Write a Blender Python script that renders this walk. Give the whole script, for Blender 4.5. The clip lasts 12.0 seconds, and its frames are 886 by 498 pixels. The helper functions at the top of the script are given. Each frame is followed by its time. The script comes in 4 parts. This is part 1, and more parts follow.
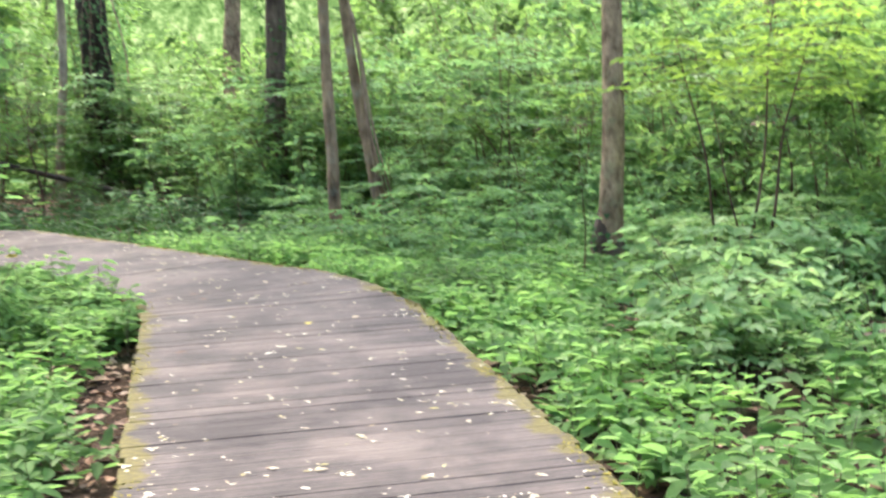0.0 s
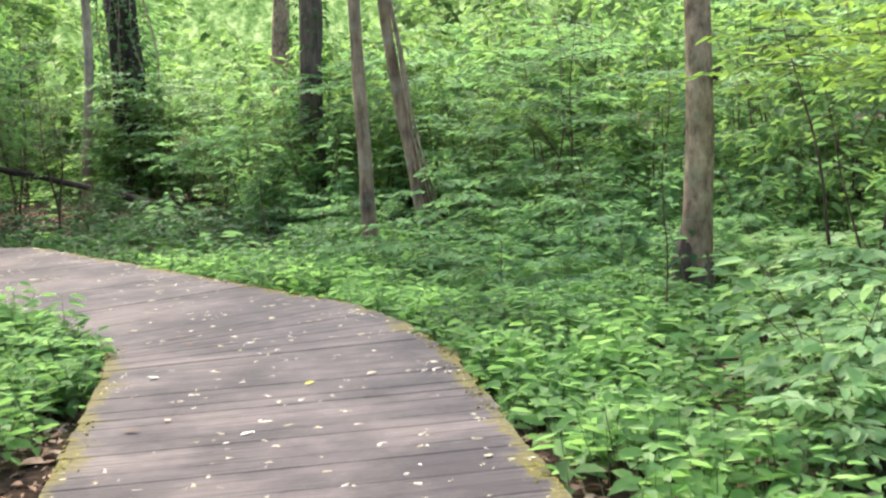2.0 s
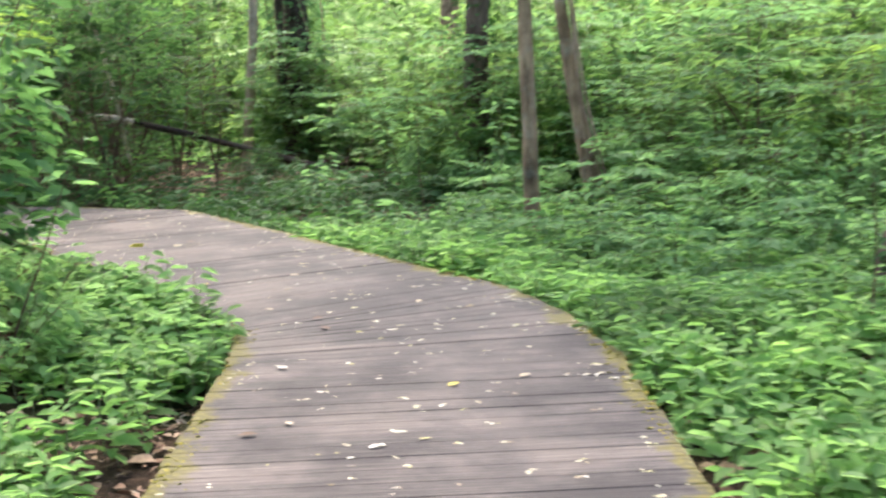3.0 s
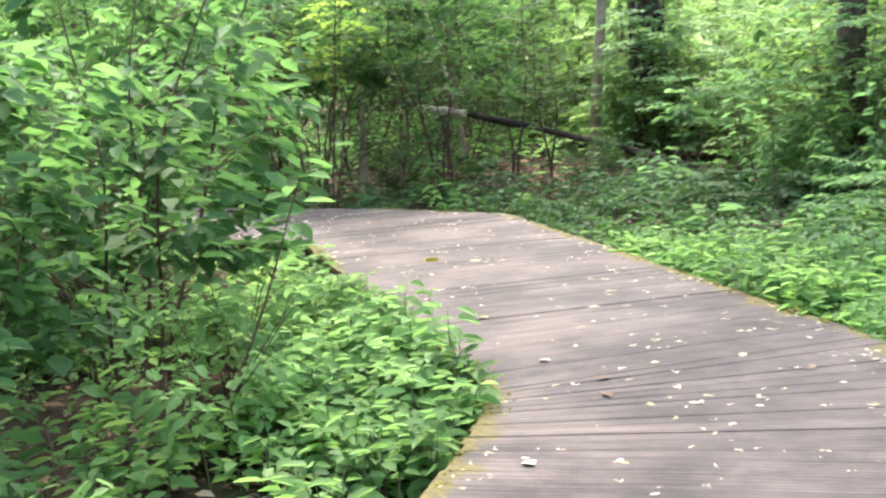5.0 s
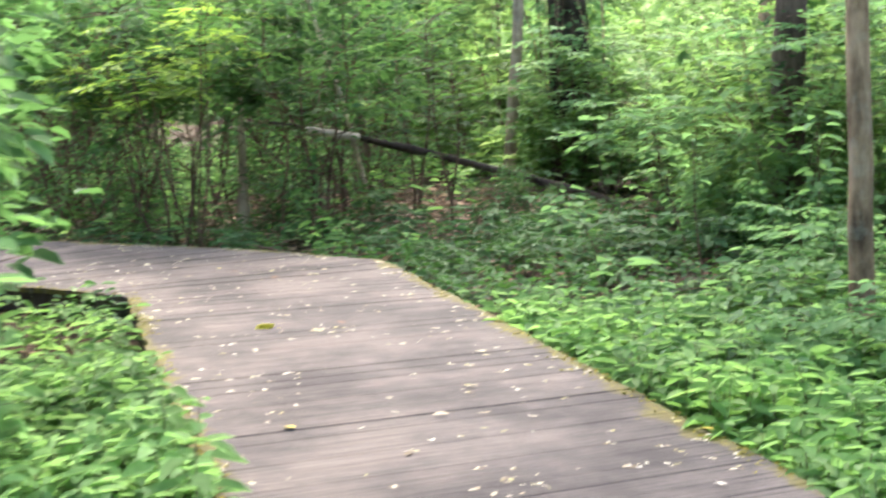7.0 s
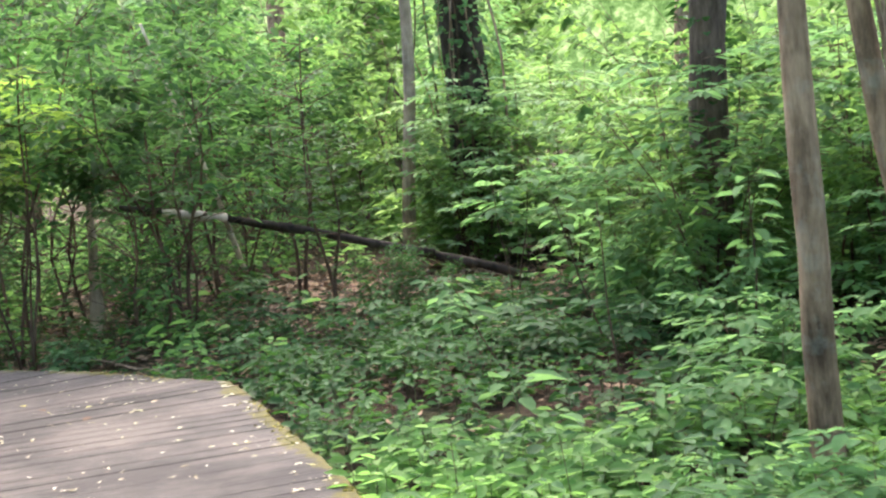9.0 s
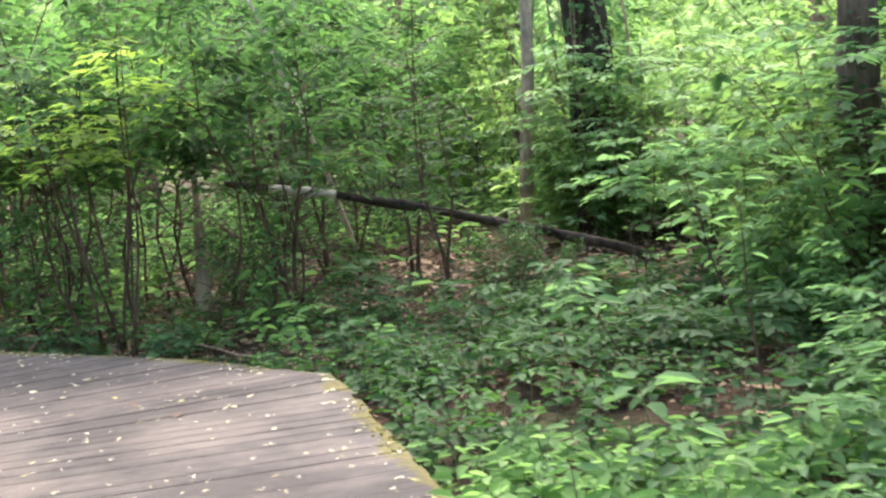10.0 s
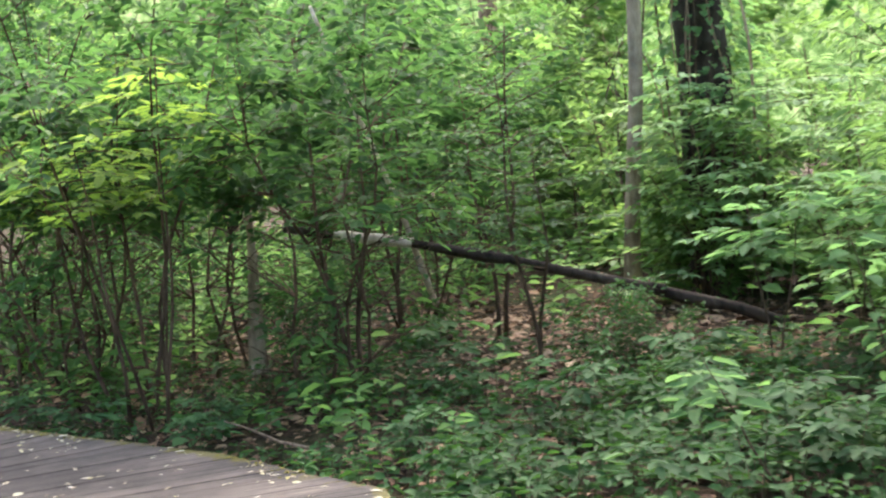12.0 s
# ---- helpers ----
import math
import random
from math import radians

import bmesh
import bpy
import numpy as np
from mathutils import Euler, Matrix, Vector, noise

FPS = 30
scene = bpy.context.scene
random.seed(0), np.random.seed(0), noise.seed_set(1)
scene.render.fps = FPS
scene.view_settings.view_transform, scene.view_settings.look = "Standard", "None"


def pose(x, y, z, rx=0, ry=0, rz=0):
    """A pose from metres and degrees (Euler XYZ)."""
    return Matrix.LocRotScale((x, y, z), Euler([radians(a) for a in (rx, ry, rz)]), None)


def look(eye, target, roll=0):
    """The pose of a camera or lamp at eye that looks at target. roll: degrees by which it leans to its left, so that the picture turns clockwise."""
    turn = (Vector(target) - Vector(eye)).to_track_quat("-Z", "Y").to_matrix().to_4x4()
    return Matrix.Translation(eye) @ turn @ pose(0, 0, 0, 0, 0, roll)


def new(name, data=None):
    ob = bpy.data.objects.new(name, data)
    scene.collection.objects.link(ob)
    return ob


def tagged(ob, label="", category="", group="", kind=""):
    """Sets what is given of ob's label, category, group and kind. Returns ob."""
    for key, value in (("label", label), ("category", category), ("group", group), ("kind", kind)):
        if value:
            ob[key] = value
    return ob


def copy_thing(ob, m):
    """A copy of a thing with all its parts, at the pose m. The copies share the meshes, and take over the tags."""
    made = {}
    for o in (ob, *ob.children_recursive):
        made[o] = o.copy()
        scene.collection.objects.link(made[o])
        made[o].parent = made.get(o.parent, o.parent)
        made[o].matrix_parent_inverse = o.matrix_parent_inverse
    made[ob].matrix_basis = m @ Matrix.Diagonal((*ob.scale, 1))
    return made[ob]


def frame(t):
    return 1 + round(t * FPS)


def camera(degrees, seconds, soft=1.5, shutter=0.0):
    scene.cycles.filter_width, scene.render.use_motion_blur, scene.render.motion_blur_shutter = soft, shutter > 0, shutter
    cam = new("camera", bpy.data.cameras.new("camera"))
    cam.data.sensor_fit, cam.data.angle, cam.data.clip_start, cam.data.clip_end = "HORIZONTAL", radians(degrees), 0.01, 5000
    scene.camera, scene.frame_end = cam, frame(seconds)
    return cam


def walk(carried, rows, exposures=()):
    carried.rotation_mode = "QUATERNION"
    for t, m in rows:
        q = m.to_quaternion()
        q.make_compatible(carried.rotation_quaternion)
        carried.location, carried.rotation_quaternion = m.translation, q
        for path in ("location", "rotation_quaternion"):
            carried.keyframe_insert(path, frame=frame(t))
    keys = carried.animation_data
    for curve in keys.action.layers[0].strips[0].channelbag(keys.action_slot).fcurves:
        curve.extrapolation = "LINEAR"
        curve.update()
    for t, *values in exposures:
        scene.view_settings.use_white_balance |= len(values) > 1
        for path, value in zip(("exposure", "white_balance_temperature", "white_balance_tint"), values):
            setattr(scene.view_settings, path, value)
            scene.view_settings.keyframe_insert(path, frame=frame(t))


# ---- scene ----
cam = camera(38.9, 12.0, soft=2.3, shutter=0.5)
PATH = [
    (0, (0.137, 0.099, 1.476), (0.053, 2.081, 1.223), -2.1),
    (0.5, (0.178, 0.643, 1.448), (0.131, 2.616, 1.125), -3.4),
    (1, (0.247, 1.068, 1.421), (0.086, 3.044, 1.153), -3.4),
    (1.5, (0.237, 1.556, 1.415), (0.02, 3.525, 1.143), -2.3),
    (2, (0.189, 2.012, 1.417), (0.001, 3.987, 1.166), -2.9),
    (2.5, (0.188, 2.426, 1.396), (-0.15, 4.382, 1.152), -2.8),
    (3, (0.094, 2.855, 1.393), (-0.354, 4.782, 1.098), -2.0),
    (3.5, (-0.028, 3.259, 1.431), (-0.697, 5.118, 1.123), -4.0),
    (3.7, (0.002, 3.416, 1.411), (-0.776, 5.235, 1.118), -4.2),
    (5.3, (-0.123, 4.865, 1.345), (-1.184, 6.53, 1.031), -3.7),
    (5.5, (-0.171, 5.058, 1.328), (-1.271, 6.694, 0.994), -3.6),
    (6, (-0.324, 5.565, 1.312), (-1.401, 7.222, 1.008), -3.0),
    (6.5, (-0.406, 5.978, 1.317), (-1.418, 7.685, 1.065), -2.8),
    (7, (-0.444, 6.396, 1.351), (-1.366, 8.151, 1.082), -2.6),
    (7.5, (-0.564, 6.851, 1.387), (-1.391, 8.657, 1.157), -3.6),
    (7.7, (-0.479, 7.084, 1.39), (-1.31, 8.891, 1.181), -3.7),
    (9.3, (-0.865, 8.352, 1.485), (-1.709, 10.154, 1.284), -6.3),
    (9.5, (-0.836, 8.45, 1.488), (-1.733, 10.223, 1.259), -7.3),
    (10, (-1.106, 8.811, 1.479), (-2.103, 10.529, 1.248), -6.0),
    (10.5, (-1.337, 9.152, 1.5), (-2.325, 10.88, 1.305), -7.1),
    (11, (-1.483, 9.569, 1.47), (-2.514, 11.272, 1.271), -6.3),
    (11.5, (-1.673, 9.909, 1.501), (-2.756, 11.583, 1.341), -5.2),
    (12, (-1.926, 10.265, 1.502), (-3.047, 11.914, 1.335), -5.3),
]
walk(cam, [(t, look(eye, target, roll)) for t, eye, target, roll in PATH], [(0.0, 2.52, 6500, 15), (2.0, 2.46, 6500, 15), (3.5, 2.54, 6500, 15), (5.5, 2.88, 6500, 15), (7.5, 2.72, 6500, 15), (9.5, 2.62, 6500, 15), (10.0, 2.72, 6500, 15), (11.0, 2.68, 6500, 15), (12.0, 2.58, 6500, 15)])

# ---- world and light ----
world = bpy.data.worlds.new("world")
scene.world = world
world.use_nodes = True
wn = world.node_tree
sky = wn.nodes.new("ShaderNodeTexSky")
sky.sky_type = "NISHITA"
sky.sun_disc = False
sky.sun_elevation = radians(52)
sky.sun_rotation = radians(-25)
sky.air_density, sky.dust_density, sky.ozone_density = 1.2, 4.0, 1.0
wn.links.new(sky.outputs[0], wn.nodes["Background"].inputs[0])
wn.nodes["Background"].inputs[1].default_value = 0.15
sun_data = bpy.data.lights.new("sun", "SUN")
sun_data.energy, sun_data.angle, sun_data.color = 1.4, radians(40), (1.0, 0.94, 0.82)
sun = new("sun", sun_data)
sun.matrix_world = look((-8, 17, 24), (0, 0, 0))


# ---- materials ----
def material(name):
    m = bpy.data.materials.new(name)
    m.use_nodes = True
    return m, m.node_tree.nodes, m.node_tree.links, m.node_tree.nodes["Principled BSDF"]


def ramp(nodes, links, source, stops):
    r = nodes.new("ShaderNodeValToRGB")
    while len(r.color_ramp.elements) < len(stops):
        r.color_ramp.elements.new(0.5)
    for e, (p, c) in zip(r.color_ramp.elements, stops):
        e.position, e.color = p, (*c, 1)
    links.new(source, r.inputs[0])
    return r.outputs[0]


def noise_tex(nodes, links, scale, detail=4.0, coords="Object", stretch=(1, 1, 1), rough=0.55):
    c = nodes.new("ShaderNodeTexCoord")
    mp = nodes.new("ShaderNodeMapping")
    mp.inputs["Scale"].default_value = stretch
    n = nodes.new("ShaderNodeTexNoise")
    n.inputs["Scale"].default_value, n.inputs["Detail"].default_value, n.inputs["Roughness"].default_value = scale, detail, rough
    links.new(c.outputs[coords], mp.inputs[0])
    links.new(mp.outputs[0], n.inputs["Vector"])
    return n.outputs["Fac"]


def mix(nodes, links, fac, a, b, kind="MIX"):
    m = nodes.new("ShaderNodeMix")
    m.data_type, m.blend_type = "RGBA", kind
    for socket, v in ((m.inputs[0], fac), (m.inputs[6], a), (m.inputs[7], b)):
        if isinstance(v, (int, float)):
            socket.default_value = v
        elif isinstance(v, tuple):
            socket.default_value = (*v, 1)
        else:
            links.new(v, socket)
    return m.outputs[2]


def maths(nodes, links, op, a, b=0.0, clamp=False):
    m = nodes.new("ShaderNodeMath")
    m.operation, m.use_clamp = op, clamp
    for socket, v in ((m.inputs[0], a), (m.inputs[1], b)):
        if isinstance(v, (int, float)):
            socket.default_value = v
        else:
            links.new(v, socket)
    return m.outputs[0]


def bump(nodes, links, bsdf, height, strength, distance):
    b = nodes.new("ShaderNodeBump")
    b.inputs["Strength"].default_value, b.inputs["Distance"].default_value = strength, distance
    links.new(height, b.inputs["Height"])
    links.new(b.outputs[0], bsdf.inputs["Normal"])


def leaf_material(name, cols, through_col, share=0.4, rough=0.65):
    """Leaves of several greens, one tone to a leaf, with light coming through the blade."""
    m, nodes, links, bsdf = material(name)
    geo = nodes.new("ShaderNodeNewGeometry")
    k = len(cols) - 1
    col = ramp(nodes, links, geo.outputs["Random Per Island"], [(i / k, c) for i, c in enumerate(cols)])
    # broad patches paint lit clumps and dark gaps into the foliage
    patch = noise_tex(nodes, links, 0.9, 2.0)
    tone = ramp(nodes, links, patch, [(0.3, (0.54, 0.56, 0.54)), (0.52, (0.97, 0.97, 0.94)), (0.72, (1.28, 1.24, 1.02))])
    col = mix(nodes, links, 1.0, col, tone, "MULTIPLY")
    fine = noise_tex(nodes, links, 40.0, 3.0)
    col = mix(nodes, links, 1.0, col, ramp(nodes, links, fine, [(0.3, (0.8, 0.82, 0.8)), (0.7, (1.12, 1.1, 1.1))]), "MULTIPLY")
    links.new(col, bsdf.inputs["Base Color"])
    bsdf.inputs["Roughness"].default_value = rough
    bsdf.inputs["Specular IOR Level"].default_value = 0.15
    tr = nodes.new("ShaderNodeBsdfTranslucent")
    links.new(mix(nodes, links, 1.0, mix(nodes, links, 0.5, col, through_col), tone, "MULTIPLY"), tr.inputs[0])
    both = nodes.new("ShaderNodeMixShader")
    both.inputs[0].default_value = share
    links.new(bsdf.outputs[0], both.inputs[1])
    links.new(tr.outputs[0], both.inputs[2])
    links.new(both.outputs[0], nodes["Material Output"].inputs[0])
    return m


def bark_material(name, dark, light, lichen=(0.3, 0.32, 0.26), amount=0.3, scale=9.0, run=0.22):
    m, nodes, links, bsdf = material(name)
    ridges = noise_tex(nodes, links, scale, 6.0, stretch=(1, 1, run), rough=0.7)
    col = ramp(nodes, links, ridges, [(0.36, dark), (0.64, light)])
    blotch = noise_tex(nodes, links, 2.2, 4.0, rough=0.6)
    col = mix(nodes, links, 1.0, col, ramp(nodes, links, blotch, [(0.34, (0.5, 0.47, 0.44)), (0.62, (1.15, 1.12, 1.06))]), "MULTIPLY")
    spots = noise_tex(nodes, links, 3.5, 5.0, rough=0.7)
    f = maths(nodes, links, "MULTIPLY", ramp(nodes, links, spots, [(0.52, (0, 0, 0)), (0.66, (1, 1, 1))]), amount)
    links.new(mix(nodes, links, f, col, lichen), bsdf.inputs["Base Color"])
    bsdf.inputs["Roughness"].default_value = 0.9
    bsdf.inputs["Specular IOR Level"].default_value = 0.12
    bump(nodes, links, bsdf, ridges, 0.9, 0.02)
    return m


def board_material():
    """Weathered grey decking: long grain, darker and paler blotches, and moss and algae near the sawn ends."""
    m, nodes, links, bsdf = material("weathered_board")
    info = nodes.new("ShaderNodeObjectInfo")
    grain = noise_tex(nodes, links, 16.0, 7.0, stretch=(0.09, 3.6, 1), rough=0.7)
    col = ramp(nodes, links, grain, [(0.34, (0.028, 0.023, 0.0205)), (0.5, (0.078, 0.066, 0.059)), (0.68, (0.13, 0.111, 0.1))])
    tone = ramp(nodes, links, info.outputs["Random"], [(0.0, (0.82, 0.81, 0.81)), (0.5, (0.98, 0.97, 0.96)), (1.0, (1.14, 1.12, 1.1))])
    col = mix(nodes, links, 1.0, col, tone, "MULTIPLY")
    geo = nodes.new("ShaderNodeNewGeometry")
    blotchy = nodes.new("ShaderNodeTexNoise")
    blotchy.inputs["Scale"].default_value, blotchy.inputs["Detail"].default_value, blotchy.inputs["Roughness"].default_value = 1.3, 7.0, 0.66
    links.new(geo.outputs["Position"], blotchy.inputs["Vector"])
    col = mix(nodes, links, 1.0, col, ramp(nodes, links, blotchy.outputs["Fac"], [(0.4, (0.46, 0.45, 0.46)), (0.51, (0.86, 0.85, 0.84)), (0.61, (1.28, 1.24, 1.18))]), "MULTIPLY")
    uv = nodes.new("ShaderNodeUVMap")
    sep = nodes.new("ShaderNodeSeparateXYZ")
    links.new(uv.outputs[0], sep.inputs[0])
    end = maths(nodes, links, "MINIMUM", sep.outputs[0], sep.outputs[1])
    ragged = nodes.new("ShaderNodeTexNoise")
    ragged.inputs["Scale"].default_value, ragged.inputs["Detail"].default_value, ragged.inputs["Roughness"].default_value = 2.6, 7.0, 0.72
    links.new(geo.outputs["Position"], ragged.inputs["Vector"])
    reach = maths(nodes, links, "MULTIPLY", maths(nodes, links, "SUBTRACT", ragged.outputs["Fac"], 0.36), 0.62)
    moss = maths(nodes, links, "MULTIPLY", maths(nodes, links, "SUBTRACT", reach, end), 22.0, True)
    mcol = ramp(nodes, links, noise_tex(nodes, links, 30.0, 4.0), [(0.3, (0.045, 0.044, 0.004)), (0.7, (0.15, 0.125, 0.01))])
    col = mix(nodes, links, maths(nodes, links, "MULTIPLY", moss, 0.72), col, mcol)
    links.new(col, bsdf.inputs["Base Color"])
    bsdf.inputs["Roughness"].default_value = 0.8
    bsdf.inputs["Specular IOR Level"].default_value = 0.22
    bump(nodes, links, bsdf, grain, 0.5, 0.004)
    return m


def ground_material():
    m, nodes, links, bsdf = material("leaf_litter_soil")
    a = noise_tex(nodes, links, 14.0, 8.0, rough=0.75)
    b = noise_tex(nodes, links, 0.8, 4.0)
    col = ramp(nodes, links, a, [(0.33, (0.012, 0.008, 0.005)), (0.5, (0.036, 0.023, 0.014)), (0.68, (0.11, 0.07, 0.043))])
    green = ramp(nodes, links, a, [(0.3, (0.012, 0.02, 0.008)), (0.7, (0.06, 0.1, 0.03))])
    col = mix(nodes, links, ramp(nodes, links, b, [(0.5, (0, 0, 0)), (0.68, (0.7, 0.7, 0.7))]), col, green)
    links.new(col, bsdf.inputs["Base Color"])
    bsdf.inputs["Roughness"].default_value = 0.95
    bsdf.inputs["Specular IOR Level"].default_value = 0.1
    bump(nodes, links, bsdf, a, 1.0, 0.03)
    return m


def island_material(name, cols, rough=0.7):
    m, nodes, links, bsdf = material(name)
    geo = nodes.new("ShaderNodeNewGeometry")
    k = len(cols) - 1
    col = ramp(nodes, links, geo.outputs["Random Per Island"], [(i / k, c) for i, c in enumerate(cols)])
    fine = noise_tex(nodes, links, 55.0, 4.0)
    col = mix(nodes, links, 1.0, col, ramp(nodes, links, fine, [(0.3, (0.72, 0.72, 0.72)), (0.7, (1.15, 1.15, 1.15))]), "MULTIPLY")
    links.new(col, bsdf.inputs["Base Color"])
    bsdf.inputs["Roughness"].default_value = rough
    bsdf.inputs["Specular IOR Level"].default_value = 0.2
    return m


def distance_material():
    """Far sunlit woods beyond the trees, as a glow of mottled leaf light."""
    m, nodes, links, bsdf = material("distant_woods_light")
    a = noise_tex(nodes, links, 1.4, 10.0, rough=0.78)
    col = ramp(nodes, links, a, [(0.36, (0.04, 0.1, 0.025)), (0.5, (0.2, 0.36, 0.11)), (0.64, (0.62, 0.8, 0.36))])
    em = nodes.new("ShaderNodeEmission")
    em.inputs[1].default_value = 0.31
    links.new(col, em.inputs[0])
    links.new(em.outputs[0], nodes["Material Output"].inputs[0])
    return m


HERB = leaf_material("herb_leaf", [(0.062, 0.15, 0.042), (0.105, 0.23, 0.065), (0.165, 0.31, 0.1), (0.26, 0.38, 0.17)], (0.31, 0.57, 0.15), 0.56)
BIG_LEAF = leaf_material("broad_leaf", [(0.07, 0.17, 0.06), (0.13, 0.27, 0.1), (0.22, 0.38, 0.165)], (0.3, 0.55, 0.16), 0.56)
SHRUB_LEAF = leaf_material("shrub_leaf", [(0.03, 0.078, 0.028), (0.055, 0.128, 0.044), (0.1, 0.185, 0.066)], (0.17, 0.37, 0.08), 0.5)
# yellow-green of backlit foliage, sunlight mixed into the colour
BRIGHT_LEAF = leaf_material("sun_tint_leaf", [(0.055, 0.14, 0.04), (0.09, 0.2, 0.06), (0.15, 0.28, 0.08)], (0.34, 0.54, 0.13), 0.58)
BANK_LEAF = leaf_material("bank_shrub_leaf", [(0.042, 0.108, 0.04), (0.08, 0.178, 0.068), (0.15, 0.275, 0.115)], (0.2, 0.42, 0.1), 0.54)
# herb green lightened, as lit, for plants that fall into their own shade
LIT_HERB_LEAF = leaf_material("lit_herb_leaf", [(0.1, 0.23, 0.07), (0.17, 0.33, 0.11), (0.26, 0.44, 0.17)], (0.36, 0.62, 0.2), 0.55)
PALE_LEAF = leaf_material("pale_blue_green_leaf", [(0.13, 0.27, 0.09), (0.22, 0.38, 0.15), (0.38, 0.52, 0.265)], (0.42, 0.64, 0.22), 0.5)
# darker greens put the shade under the shrubs into the leaf colour
SHADE_TINT_LEAF = leaf_material("shade_tint_leaf", [(0.022, 0.06, 0.02), (0.036, 0.092, 0.028), (0.065, 0.145, 0.05)], (0.12, 0.3, 0.05), 0.35)
# lime tone of sun shining through the blades, put into the colour
LIME_LEAF = leaf_material("lime_backlit_leaf", [(0.11, 0.22, 0.035), (0.18, 0.33, 0.055), (0.27, 0.42, 0.09)], (0.46, 0.68, 0.1), 0.58)
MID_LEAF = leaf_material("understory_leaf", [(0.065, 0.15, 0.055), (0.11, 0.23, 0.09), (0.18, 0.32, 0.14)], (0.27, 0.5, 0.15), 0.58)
# seedling green darkened to carry the understory shade
SEED_LEAF = leaf_material("shade_tint_seedling_leaf", [(0.033, 0.088, 0.032), (0.058, 0.132, 0.048), (0.1, 0.195, 0.074)], (0.1, 0.25, 0.055), 0.35)
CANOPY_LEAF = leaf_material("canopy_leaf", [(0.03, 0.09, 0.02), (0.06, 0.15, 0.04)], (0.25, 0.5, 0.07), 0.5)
BARK = bark_material("grey_brown_bark", (0.12, 0.08, 0.05), (0.4, 0.285, 0.185), (0.26, 0.27, 0.15), 0.45, 13.0, 0.5)
BARK_BROWN = bark_material("warm_brown_bark", (0.08, 0.053, 0.032), (0.34, 0.24, 0.155), amount=0.3)
BARK_DARK = bark_material("dark_wet_bark", (0.018, 0.014, 0.012), (0.075, 0.058, 0.047), amount=0.1)
# mid-dark brown bark, the shade of the wood put into its colour
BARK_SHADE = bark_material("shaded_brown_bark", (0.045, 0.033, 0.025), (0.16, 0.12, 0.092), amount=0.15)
BARK_PALE = bark_material("pale_bark", (0.17, 0.13, 0.09), (0.46, 0.37, 0.27), amount=0.25)
VINE = bark_material("tan_vine_bark", (0.16, 0.11, 0.075), (0.38, 0.28, 0.2), amount=0.0, scale=30)
TWIG = bark_material("twig_bark", (0.05, 0.033, 0.022), (0.15, 0.1, 0.068), amount=0.1, scale=25)
DEAD_WOOD = bark_material("bleached_dead_wood", (0.42, 0.34, 0.26), (0.8, 0.7, 0.58), amount=0.0, scale=12)
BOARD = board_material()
JOIST = bark_material("dark_joist_timber", (0.02, 0.016, 0.013), (0.07, 0.055, 0.045), amount=0.2)
SOIL = ground_material()
LITTER = island_material("dry_brown_leaf", [(0.06, 0.034, 0.02), (0.14, 0.078, 0.044), (0.24, 0.14, 0.08), (0.36, 0.24, 0.15)])
DRY_TAN = island_material("dry_tan_leaf", [(0.16, 0.09, 0.055), (0.3, 0.19, 0.12), (0.44, 0.32, 0.22)])
PETAL = island_material("pale_fallen_petal", [(0.16, 0.11, 0.06), (0.36, 0.32, 0.2), (0.43, 0.39, 0.28), (0.52, 0.49, 0.4), (0.34, 0.32, 0.1), (0.1, 0.06, 0.03)], 0.6)
MOSS_BRIGHT = island_material("bright_moss", [(0.34, 0.33, 0.04), (0.6, 0.54, 0.08)], 0.9)
MOSS = island_material("yellow_green_moss", [(0.1, 0.1, 0.012), (0.17, 0.15, 0.02), (0.26, 0.22, 0.035)], 0.9)
STEM = island_material("green_stem", [(0.07, 0.13, 0.04), (0.12, 0.12, 0.06), (0.1, 0.07, 0.04)])
DISTANT = distance_material()


# ---- mesh helpers ----
def mesh_from(name, verts, faces, mat, smooth=False):
    me = bpy.data.meshes.new(name)
    me.from_pydata([tuple(v) for v in verts], [], faces)
    me.materials.append(mat)
    if smooth:
        me.polygons.foreach_set("use_smooth", [True] * len(me.polygons))
    me.update()
    return me


def quads_mesh(name, co, quads, mat):
    """A large mesh of quads from two arrays."""
    me = bpy.data.meshes.new(name)
    me.vertices.add(len(co))
    me.vertices.foreach_set("co", np.ascontiguousarray(co, np.float32).ravel())
    me.loops.add(quads.size)
    me.loops.foreach_set("vertex_index", np.ascontiguousarray(quads, np.int32).ravel())
    me.polygons.add(len(quads))
    me.polygons.foreach_set("loop_start", np.arange(0, quads.size, 4, dtype=np.int32))
    me.materials.append(mat)
    me.update(calc_edges=True)
    return me


def thing(name, label, category, at=(0, 0, 0), group="", kind=""):
    ob = new(name)
    ob.location = at
    ob.empty_display_size = 0.1
    return tagged(ob, label, category, group, kind)


def part(name, me, parent, label="", kind=""):
    ob = new(name, me)
    ob.parent = parent
    return tagged(ob, label, kind=kind)


def unit(v):
    return v / np.maximum(np.linalg.norm(v, axis=-1, keepdims=True), 1e-9)


